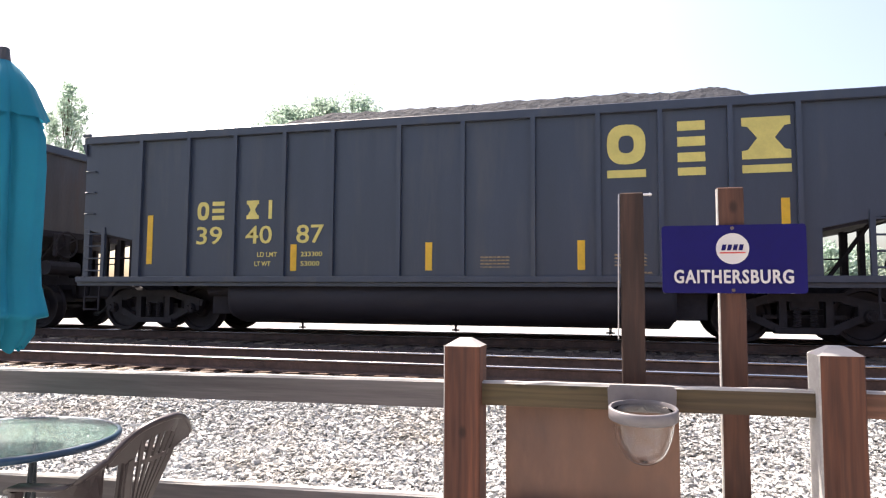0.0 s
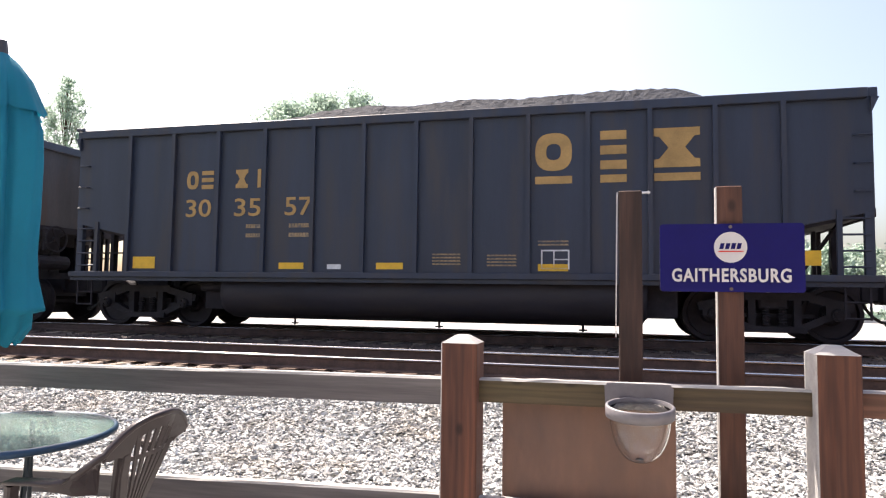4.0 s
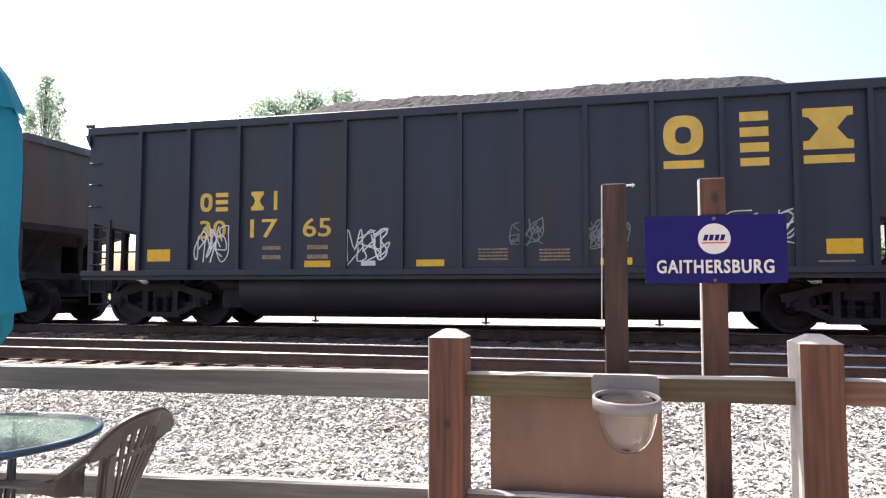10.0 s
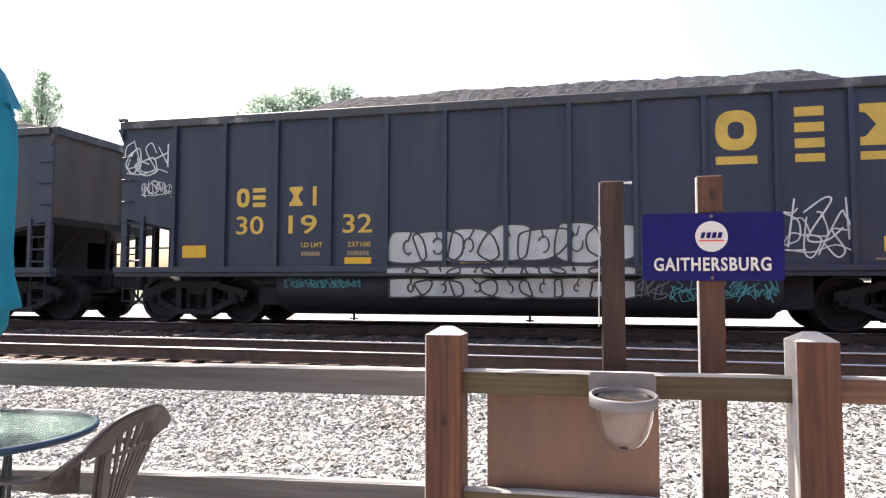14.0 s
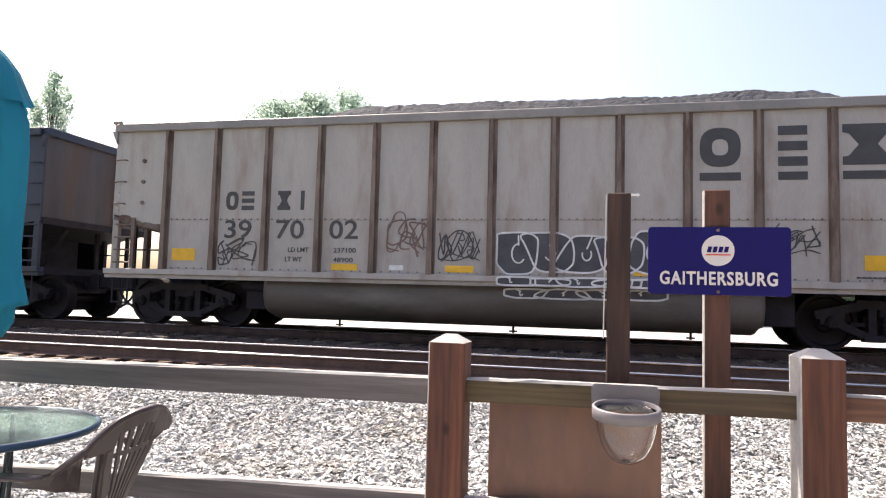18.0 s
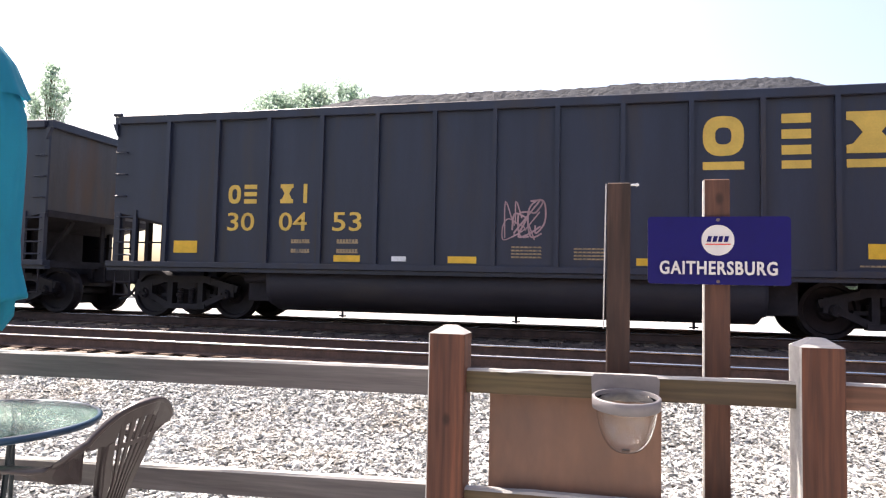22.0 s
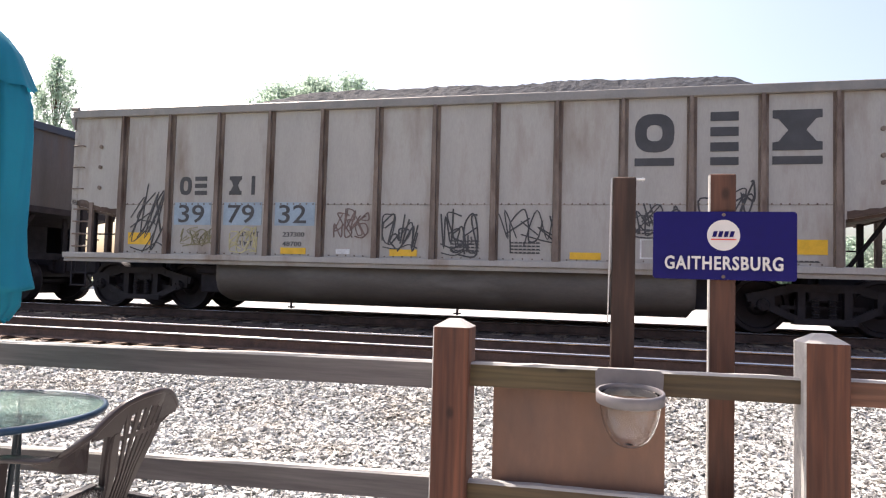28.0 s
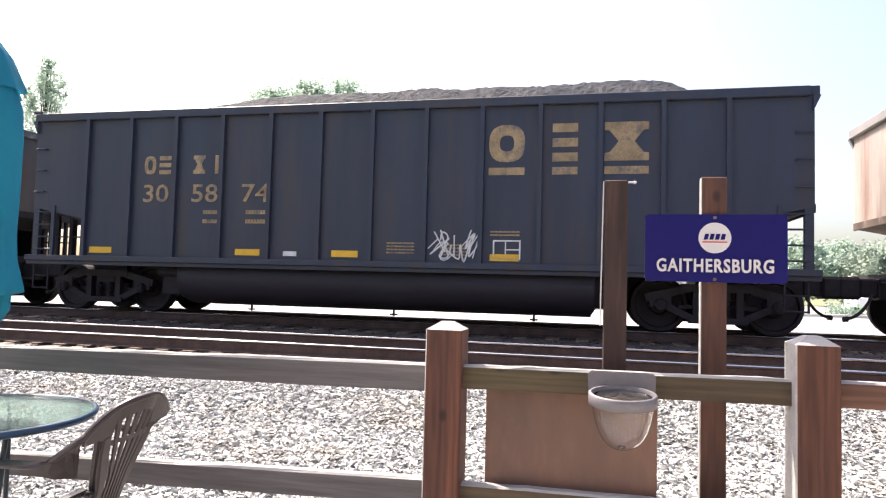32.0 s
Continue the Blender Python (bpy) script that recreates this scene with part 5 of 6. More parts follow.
def truck_meshes():
    out = {}
    bm = bmesh.new()
    bar(bm, (-1.12, 0.56), (-0.5, 0.72), 0.13, -0.06, 0.06)
    bar(bm, (1.12, 0.56), (0.5, 0.72), 0.13, -0.06, 0.06)
    bar(bm, (-0.55, 0.74), (0.55, 0.74), 0.13, -0.07, 0.07)
    bar(bm, (-0.98, 0.52), (-0.38, 0.24), 0.11, -0.06, 0.06)
    bar(bm, (0.98, 0.52), (0.38, 0.24), 0.11, -0.06, 0.06)
    bar(bm, (-0.45, 0.22), (0.45, 0.22), 0.10, -0.09, 0.09)
    bar(bm, (-0.33, 0.24), (-0.33, 0.72), 0.11, -0.06, 0.06)
    bar(bm, (0.33, 0.24), (0.33, 0.72), 0.11, -0.06, 0.06)
    for s in (-1, 1):
        bar(bm, (s * 0.89, 0.42), (s * 0.89, 0.66), 0.34, -0.07, 0.07)
        rod(bm, (s * 0.89, -0.07, 0.457), (s * 0.89, -0.13, 0.457), 0.105, 0.09, seg=12)
    out["side_frame"] = mesh_of("side_frame", bm, TRUCK)
    bm = bmesh.new()
    turned = []
    for i in range(7):
        turned += [(0.04, 0.275 + i * 0.043), (0.062, 0.285 + i * 0.043), (0.062, 0.303 + i * 0.043), (0.04, 0.313 + i * 0.043)]
    rows = [[bm.verts.new((r * math.cos(2 * math.pi * j / 10), r * math.sin(2 * math.pi * j / 10), z)) for j in range(10)] for r, z in turned]
    for a, b in zip(rows[:-1], rows[1:]):
        for j in range(10):
            bm.faces.new((a[j], a[(j + 1) % 10], b[(j + 1) % 10], b[j]))
    out["spring"] = mesh_of("spring", bm, TRUCK)
    bm = bmesh.new()
    box(bm, -0.22, 0.22, 0.55, 2.65, 0.52, 0.78, bevel=0.03)
    rod(bm, (0, 1.6, 0.78), (0, 1.6, 1.0), 0.2, seg=12)
    box(bm, -0.6, 0.6, 0.62, 0.75, 0.40, 0.46)
    box(bm, -0.36, 0.36, 0.80, 2.40, 0.26, 0.55)
    box(bm, -0.77, 0.77, 1.06, 2.14, 0.17, 0.50, bevel=0.03)
    box(bm, -1.15, 1.15, 1.10, 2.10, 0.55, 0.80)
    out["bolster"] = mesh_of("truck", bm, TRUCK)
    bm = bmesh.new()
    rod(bm, (0, -0.92, 0), (0, 0.92, 0), 0.085, seg=10)
    for s in (-1, 1):
        def ring(y, r):
            return [bm.verts.new((r * math.cos(a), s * y, r * math.sin(a))) for a in [2 * math.pi * i / 32 for i in range(32)]]
        prof = [(0.60, 0.09), (0.62, 0.16), (0.655, 0.36), (0.60, 0.40), (0.60, 0.477), (0.635, 0.49), (0.675, 0.46), (0.82, 0.452), (0.82, 0.39),
                (0.765, 0.37), (0.745, 0.18), (0.80, 0.14), (0.81, 0.09)]
        rings = [ring(*p) for p in prof]
        for a, b in zip(rings[:-1], rings[1:]):
            for i in range(32):
                bm.faces.new((a[i], a[(i + 1) % 32], b[(i + 1) % 32], b[i]))
        rod(bm, (0, s * 0.82, 0), (0, s * 1.19, 0), 0.075, seg=10)
        for i in range(3):
            a = 2 * math.pi * i / 3
            rod(bm, (0.05 * math.cos(a), s * 1.18, 0.05 * math.sin(a)), (0.05 * math.cos(a), s * 1.215, 0.05 * math.sin(a)), 0.018, seg=6)
    bmesh.ops.recalc_face_normals(bm, faces=bm.faces)
    out["wheelset"] = mesh_of("wheelset", bm, WHEEL)
    return out


def shape_mesh(which, w, h, material):
    """The plain painted shapes of the owner's mark: a ring, stacked bars, a waisted block, a post."""
    bm = bmesh.new()
    y0, y1 = -0.006, 0.0
    t = w * 0.30
    if which == "ring":
        n = 24
        def at(i, k):
            a = 2 * math.pi * i / n
            c, s = math.cos(a), math.sin(a)
            p = 2 / 2.6
            return (w / 2 + (w / 2 - k) * math.copysign(abs(c) ** p, c), h / 2 + (h / 2 - k) * math.copysign(abs(s) ** p, s))
        loops = [[bm.verts.new((at(i, k)[0], y, at(i, k)[1])) for i in range(n)] for k, y in ((0, y0), (t, y0), (t, y1), (0, y1))]
        for a, b in zip(loops, loops[1:] + loops[:1]):
            for i in range(n):
                bm.faces.new((a[i], a[(i + 1) % n], b[(i + 1) % n], b[i]))
        bmesh.ops.recalc_face_normals(bm, faces=bm.faces)
    elif which == "bars":
        prism(bm, [(0, 0), (w, 0), (w, 0.23 * h), (0, 0.23 * h)], y0, y1)
    elif which == "waist":
        prism(bm, [(0, 0), (w, 0), (w, 0.2 * h), (0.88 * w, 0.22 * h), (0.68 * w, 0.5 * h), (0.88 * w, 0.78 * h), (w, 0.8 * h), (w, h),
                   (0, h), (0, 0.8 * h), (0.12 * w, 0.78 * h), (0.32 * w, 0.5 * h), (0.12 * w, 0.22 * h), (0, 0.2 * h)], y0, y1)
    elif which == "dashes":
        comb = [(0, 0), (w, 0)]
        for i in range(6, -1, -1):
            a = w * i / 7
            comb += [(a + w / 7, 0.3 * h), (a + w * 0.115, 0.3 * h), (a + w * 0.115, h), (a + 0.001, h), (a + 0.001, 0.3 * h)]
        prism(bm, comb[:-1] + [(0, 0.3 * h)], y0, y1)
    elif which == "post":
        prism(bm, [(0.36 * w, 0), (0.64 * w, 0), (0.64 * w, h), (0.36 * w, h)], y0, y1)
    else:
        prism(bm, [(0, 0), (w, 0), (w, h), (0, h)], y0, y1)
    return mesh_of("mark", bm, material)


def stroke_path(bm, pts, w, y0=-0.005):
    """A ribbon of paint along a line, as one strip with rounded-off corners."""
    pts = [Vector(p) for p in pts]
    pts = [p for i, p in enumerate(pts) if i == 0 or (p - pts[i - 1]).length > 1e-4]
    if len(pts) < 2:
        return
    rows = []
    for i, p in enumerate(pts):
        d = (pts[min(i + 1, len(pts) - 1)] - pts[max(i - 1, 0)])
        d = d.normalized() if d.length > 1e-6 else Vector((1, 0))
        side = Vector((-d.y, d.x)) * w / 2
        y = y0 - 0.00003 * i
        rows.append([bm.verts.new((p.x + side.x, 0, p.y + side.y)), bm.verts.new((p.x + side.x, y, p.y + side.y)),
                     bm.verts.new((p.x - side.x, y, p.y - side.y)), bm.verts.new((p.x - side.x, 0, p.y - side.y))])
    for a, b in zip(rows[:-1], rows[1:]):
        for k in range(3):
            bm.faces.new((a[k], b[k], b[k + 1], a[k + 1]))


GLYPHS = (  # scribbled strokes in a unit box
    (((0.1, 0.0), (0.25, 0.9), (0.55, 1.0), (0.7, 0.7), (0.3, 0.45), (0.75, 0.3), (0.6, 0.0), (0.2, 0.1)),),
    (((0.8, 0.85), (0.4, 1.0), (0.15, 0.75), (0.6, 0.5), (0.8, 0.2), (0.4, 0.0), (0.05, 0.2)), ((0.5, 1.1), (0.4, -0.1))),
    (((0.0, 0.1), (0.35, 1.0), (0.5, 0.2), (0.75, 0.95), (0.95, 0.0)),),
    (((0.5, 1.0), (0.1, 0.7), (0.1, 0.2), (0.5, 0.0), (0.9, 0.3), (0.85, 0.8), (0.45, 0.95), (0.3, 0.6)),),
    (((0.2, 1.0), (0.25, 0.0)), ((0.0, 0.55), (0.85, 0.65)), ((0.75, 1.0), (0.7, 0.35), (0.9, 0.0))),
    (((0.1, 0.9), (0.85, 1.0), (0.2, 0.1), (0.95, 0.05)), ((0.15, 0.5), (0.8, 0.45))),
)


def curved(pts, steps=5):
    """A smooth line through the points."""
    out = []
    for i in range(len(pts) - 1):
        p = [Vector(pts[min(max(k, 0), len(pts) - 1)]) for k in (i - 1, i, i + 1, i + 2)]
        for j in range(steps):
            t = j / steps
            out.append(0.5 * (2 * p[1] + (p[2] - p[0]) * t + (2 * p[0] - 5 * p[1] + 4 * p[2] - p[3]) * t * t + (3 * p[1] - p[0] - 3 * p[2] + p[3]) * t ** 3))
    return out + [Vector(pts[-1])]


def tag_mesh(w, h, material, seed):
    """Unreadable spray writing: leaning, overlapping scribbles and a slash or two."""
    rng = random.Random(seed)
    bm = bmesh.new()
    line = min(0.024, h * 0.04)
    n = max(3, round(w / h * rng.uniform(1.8, 2.4)))
    cell, slant, depth = w / n, rng.uniform(0.05, 0.3), -0.004
    for i in range(n):
        for layer in range(2):
            tall, low, wide = rng.uniform(0.5, 1.0), rng.uniform(0.0, 0.25), rng.uniform(1.2, 2.0)
            flip_x, flip_z, twist = rng.random() < 0.5, rng.random() < 0.5, rng.uniform(-0.9, 0.9)
            for stroke in rng.choice(GLYPHS)[:1 + layer]:
                pts = []
                for x, z in stroke:
                    x, z = (1 - x if flip_x else x) - 0.5, (1 - z if flip_z else z) - 0.5
                    x, z = x * math.cos(twist) - z * math.sin(twist), x * math.sin(twist) + z * math.cos(twist)
                    x, z = x + 0.5 + rng.uniform(-0.14, 0.14), low + (z + 0.5) * tall + rng.uniform(-0.1, 0.1)
                    pts.append((min(max(cell * (i - 0.3 + x * wide) + slant * h * (z - 0.5), 0), w), min(max(z, 0.0), 1.0) * h))
                depth -= 0.0006
                stroke_path(bm, curved(pts), line * rng.uniform(0.8, 1.2), depth)
    if rng.random() < 0.6:
        z = rng.uniform(0.0, 0.12) * h
        stroke_path(bm, curved([(0.02 * w, z + 0.05 * h), (0.4 * w, z), (0.75 * w, z + 0.12 * h), (w, z + 0.02 * h)]), line * 0.8, depth - 0.0015)
    return mesh_of("spray_mark", bm, material)


def blobs(w, h, seed):
    """Swollen, leaning shapes side by side, as outlines."""
    rng = random.Random(seed)
    n = max(3, int(w / 0.52))
    out = []
    for i in range(n):
        x, dx = w * (i + 0.5) / n, w / n * rng.uniform(0.58, 0.72)
        lo, hi = rng.uniform(0, 0.12) * h, rng.uniform(0.84, 1.0) * h
        lean, pinch, p = rng.uniform(-0.18, 0.18), rng.uniform(-0.25, 0.25), rng.uniform(0, 6.28)
        pts = []
        for j in range(22):
            a = 2 * math.pi * j / 22
            c, s = math.cos(a), math.sin(a)
            px = math.copysign(abs(c) ** 0.6, c) * (1 + pinch * s) * (1 + 0.10 * math.sin(3 * a + p))
            pz = math.copysign(abs(s) ** 0.6, s)
            pts.append((min(max(x + dx * px + lean * h * pz, -0.02), w + 0.02), (lo + hi) / 2 + (hi - lo) / 2 * pz * (1 + 0.05 * math.sin(2 * a + p))))
        out.append(pts)
    return out


def filled_piece(w, h, seed, material):
    """A wide filled spray piece: swollen overlapping blocks."""
    bm = bmesh.new()
    for i, pts in enumerate(blobs(w, h, seed)):
        prism(bm, pts, -0.006 - 0.0006 * i, 0)
    return mesh_of("spray_mark", bm, material)


def piece_lines(w, h, seed, material):
    rng = random.Random(seed + 5)
    bm = bmesh.new()
    for i, pts in enumerate(blobs(w, h, seed)):
        stroke_path(bm, curved(pts + pts[:1], 3), 0.03, -0.018 - 0.0012 * i)
        cx, cz = sum(p[0] for p in pts) / len(pts), sum(p[1] for p in pts) / len(pts)
        r, a0, turn = h * rng.uniform(0.12, 0.22), rng.uniform(0, 6), rng.uniform(2.5, 5.5)
        ox = rng.uniform(-0.08, 0.08)
        stroke_path(bm, [(cx + ox + r * 0.7 * math.cos(a0 + turn * j / 9), cz + r * math.sin(a0 + turn * j / 9)) for j in range(10)], 0.024, -0.030)
        stroke_path(bm, [(cx + ox, cz + r * 0.8), (cx + ox + rng.uniform(-0.1, 0.1), cz + h * 0.4)], 0.024, -0.032)
    return mesh_of("spray_outline", bm, material)


SPRAY = {
    1: [('grey', 3.32, 5.26, 0.52, 0.86)],
    3: [('black', 5.52, 7.09, 1.08, 1.84), ('red', 7.55, 8.4, 1.69, 2.11)],
    4: [('white', 2.5, 3.12, 1.16, 1.6), ('grey', 5.65, 6.35, 1.95, 2.3), ('white', 7.67, 8.4, 1.08, 1.64), ('white', 8.58, 9.47, 1.08, 1.88), ('white', 9.62, 10.44, 1.08, 1.97), ('white', 10.65, 11.49, 1.91, 2.46), ('grey', 11.79, 12.51, 1.98, 2.42), ('white', 11.66, 12.41, 1.08, 1.68), ('grey', 8.46, 9.84, 0.65, 0.81)],
    5: [('white', 2.43, 3.11, 1.2, 1.87), ('white', 5.43, 6.2, 1.13, 1.76), ('grey', 9.54, 9.9, 1.37, 1.82), ('white', 11.64, 12.66, 1.37, 1.92), ('grey', 8.29, 8.83, 1.42, 1.91), ('grey', 9.52, 10.19, 1.3, 1.78)],
    6: [('white', 1.36, 2.1, 1.36, 1.62), ('white', 2.46, 3.15, 1.08, 1.6), ('white', 3.52, 4.3, 1.15, 1.5), ('white', 5.45, 6.2, 1.35, 2.0), ('teal', 0.14, 1.03, 2.98, 3.47), ('white', 6.47, 7.13, 1.13, 1.87), ('teal', 7.51, 8.28, 1.29, 1.94), ('white', 8.41, 9.32, 1.08, 2.02), ('grey', 9.63, 10.38, 1.17, 1.79), ('grey', 10.63, 11.41, 1.11, 1.98), ('white', 11.65, 12.48, 1.38, 1.98), ('grey', 3.6, 4.09, 1.2, 1.86), ('grey', 9.69, 11.08, 0.48, 0.86)],
    7: [('white', 0.16, 1.07, 2.76, 3.51), ('white', 0.52, 1.21, 2.37, 2.69), ('white', 9.7, 10.4, 1.29, 1.62), ('white', 11.68, 12.6, 1.16, 2.05), ('teal', 3.43, 4.89, 0.67, 0.85), ('teal', 10.04, 11.6, 0.48, 0.83), ('grey', 9.44, 10.01, 0.5, 0.86), ('silver', 5.43, 9.49, 1.08, 1.76), ('silver', 5.43, 9.49, 0.50, 0.875), ('silver', 5.43, 9.49, 0.90, 1.05)],
    9: [('black', 2.4, 3.15, 1.15, 1.65), ('brown', 5.65, 6.45, 1.35, 2.1), ('black', 6.57, 7.27, 1.26, 1.8), ('black', 11.67, 12.43, 1.43, 1.94), ('slate', 7.58, 10.36, 1.08, 1.83), ('slate', 7.7, 10.25, 0.70, 0.875), ('slate', 7.6, 10.34, 0.9, 1.05)],
    10: [('lilac', 5.47, 5.89, 1.22, 2.55), ('grey', 7.63, 8.14, 1.3, 1.73)],
    11: [('pink', 7.61, 8.3, 1.46, 2.14)],
    12: [('white', 2.56, 3.27, 1.29, 1.6), ('blue', 3.43, 4.26, 1.08, 1.53), ('white', 5.43, 6.3, 1.14, 1.94), ('white', 6.49, 7.4, 1.17, 1.91), ('blue', 7.55, 8.43, 1.2, 1.81), ('cream', 8.61, 9.21, 1.39, 1.87), ('cream', 9.0, 9.59, 1.22, 1.75), ('grey', 10.32, 10.76, 1.44, 1.91), ('white', 11.64, 12.34, 1.14, 1.7)],
    13: [('slate', 5.38, 9.3, 1.08, 1.86), ('white', 3.47, 3.84, 1.27, 1.69), ('white', 4.36, 4.74, 1.4, 1.83)],
    14: [('black', 1.46, 2.25, 1.08, 2.39), ('olive', 2.56, 3.32, 1.21, 1.57), ('straw', 3.59, 4.14, 1.08, 1.58), ('brown', 5.64, 6.27, 1.41, 1.92), ('black', 6.54, 7.18, 1.18, 1.82), ('black', 7.58, 8.21, 1.1, 1.92), ('black', 8.54, 9.48, 1.18, 1.9), ('black', 10.68, 11.44, 1.45, 2.01), ('black', 11.69, 12.49, 1.08, 2.34)],
    16: [('white', 8.14, 9.01, 1.08, 1.61)],
}

# place along the train, kind, lettering, running number, load and empty weight
TRAIN = [
    (-1, -26.0, "newer", "fresh", "", "", ""),
    (0, -10.28, "newer", "fresh", "394087", "233300", "53000"),
    (1, 5.29, "newer", "fresh", "394399", "232200", "53800"),
    (2, 21.12, "faded", "dull", "303557", "", ""),
    (3, 36.84, "pale", "black", "398366", "227400", "48600"),
    (4, 53.23, "dark", "gold", "302565", "", ""),
    (5, 69.63, "sooty", "gold", "301765", "", ""),
    (6, 85.98, "dark", "gold", "302343", "", ""),
    (7, 102.37, "dark", "gold", "301932", "237100", ""),
    (8, 118.8, "faded", "dull", "304179", "", ""),
    (9, 134.52, "pale", "black", "397002", "237100", "48900"),
    (10, 150.91, "sooty", "gold", "300822", "", ""),
    (11, 167.3, "sooty", "gold", "300453", "", ""),
    (12, 183.68, "dark", "gold", "302327", "237400", "48000"),
    (13, 200.05, "faded", "worn", "", "", ""),
    (14, 215.74, "pale", "black", "397932", "237300", "48700"),
    (15, 232.12, "dark", "gold", "302377", "237100", "48900"),
    (16, 248.5, "faded", "worn", "305874", "", ""),
    (17, 264.15, "pale", "black", "", "", ""),
]
LOOKS = {
    "newer": "blue-grey coal gondola, lemon-yellow lettering, heaped with coal",
    "dark": "dark grey coal gondola, golden lettering, heaped with coal",
    "sooty": "soot-black coal gondola, golden lettering, heaped with coal",
    "faded": "faded slate-blue coal gondola, worn lettering, heaped with coal",
    "pale": "pale rust-stained coal gondola, black lettering, heaped with coal",
}
CARS, WHEELSETS = [], []


def car(index, kind, ink, number, load, empty):
    k = KINDS[kind]
    n = k["length"]
    c = thing("coal_gondola", (0, SIDE_Y, 0), 0, LOOKS[kind], "freight car", "cars of the coal train")
    if index in SPRAY:
        c["label"] = LOOKS[kind].replace("lettering,", "lettering, graffiti,")
    walls = once(("body", kind), lambda: body_meshes(kind))
    shared("floor_plate", walls["floor_plate"], c)
    for name in ("side_wall", "end_wall", "slope_sheet", "bulkhead"):
        shared(name, walls[name], c)
        o = shared(name, walls[name], c, (n, WIDE, 0))
        o.rotation_euler.z = math.pi
    shared("coal_load", coal_mesh(kind, index * 7 + 3), c, (0, 0, 0), "heap of loose black coal")
    rib = once(("rib", kind), lambda: rib_mesh(kind))
    for x in k["ribs"]:
        shared("rib", rib, c, (x, 0, 0))
        r = shared("rib", rib, c, (x, WIDE, 0))
        r.rotation_euler.z = math.pi
    chord = once(("chord", kind), lambda: chord_mesh(kind))
    shared("top_chord", chord, c)
    t = shared("top_chord", chord, c, (n, WIDE, 0))
    t.rotation_euler.z = math.pi
    sill = once(("sill", kind), lambda: sill_mesh(kind))
    shared("side_sill", sill, c)
    t = shared("side_sill", sill, c, (n, WIDE, 0))
    t.rotation_euler.z = math.pi
    tub = once(("tub", kind), lambda: tub_mesh(kind))
    shared("tub", tub, c)
    t = shared("tub", tub, c, (n, WIDE, 0))
    t.rotation_euler.z = math.pi
    if kind == "newer":
        shared("hand_brake", once("hand_brake", hand_brake_mesh), c, (n, 0, 0), "dark hand wheel and brake housing on the end")
    bay = once("bay", bay_mesh)
    shared("brake_bay", bay, c)
    shared("brake_bay", bay, c, (n, WIDE, 0)).rotation_euler.z = math.pi
    for x in (4.6, n / 2 + 0.3, n - 4.3):
        shared("drain_valve", once("valve", valve_mesh), c, (x, 0.55, 0.2))
    cap = once(("cap", kind), lambda: chord_mesh(kind, True))
    ends = once(("ends", kind), lambda: end_frame(kind))
    for far in (0, 1):
        place = (n, WIDE, 0) if far else (0, 0, 0)
        def put(name, me, at=(0, 0, 0)):
            o = shared(name, me, c, (place[0] - at[0] if far else at[0], place[1] - at[1] if far else at[1], at[2]))
            o.rotation_euler.z = math.pi if far else 0
            return o
        put("end_chord", cap)
        for name in ("platform", "end_post", "coupler", "hose", "lip"):
            put({"hose": "air_hose", "lip": "end_lip"}.get(name, name), ends[name])
        for me in ends["struts"]:
            put("strut", me)
        for z in (2.14, 2.46, 2.78, 3.10, 3.42):
            put("grab_iron", ends["grab"], (0, 0, z))
        # ladders stand at both corners of an end; the near corners show
        near_x = n if far else 0
        for name, me in (("corner_post", ends["corner_post"]), ("ladder_stile", ends["stile"]), ("stirrup_step", ends["step"])):
            o = shared(name, me, c, (near_x, 0, 0))
            if far:
                o.scale = (-1, 1, 1)
        for z in (2.30, 2.72, 3.14):
            o = shared("grab_iron", ends["side_grab"], c, (near_x, 0, z))
            if far:
                o.scale = (-1, 1, 1)
        for z in (1.18, 1.42, 1.66, 1.9):
            o = shared("rung", ends["rung"], c, (near_x, 0, z))
            if far:
                o.scale = (-1, 1, 1)
    # trucks
    tm = once("trucks", truck_meshes)
    for x in (1.35, n - 1.35):
        tr = shared("truck", tm["bolster"], c, (x, 0, 0))
        shared("side_frame", tm["side_frame"], tr, (0, 0.56, 0))
        shared("side_frame", tm["side_frame"], tr, (0, WIDE - 0.56, 0))
        for dx in (-0.12, 0.12):
            shared("spring", tm["spring"], tr, (dx, 0.54, 0))
        for dx in (-0.89, 0.89):
            w = shared("wheelset", tm["wheelset"], tr, (dx, WIDE / 2, 0.457))
            WHEELSETS.append((w, dx))
    # painted marks on the near side
    ink_m = INK[ink]
    fine_ink = "worn" if ink in ("gold", "dull", "fresh") else ink
    yf = -0.003
    lo, hi = k["logo_z"]
    for which, x, w in zip(("ring", "bars", "waist"), k["logo"], (0.60, 0.41, 0.69)):
        shared("owner_mark", once(("big", which, ink), lambda: shape_mesh(which, w, hi - lo, ink_m)), c, (x, yf, lo))
        if which == "bars":
            for f in (0.385, 0.77):
                shared("owner_mark", MADE[("big", which, ink)], c, (x, yf, lo + f * (hi - lo)))
        shared("owner_mark", once(("line", which, ink), lambda: shape_mesh("block", w, 0.125, ink_m)), c, (x, yf, lo - 0.215))
    sx, sz = k["small"]
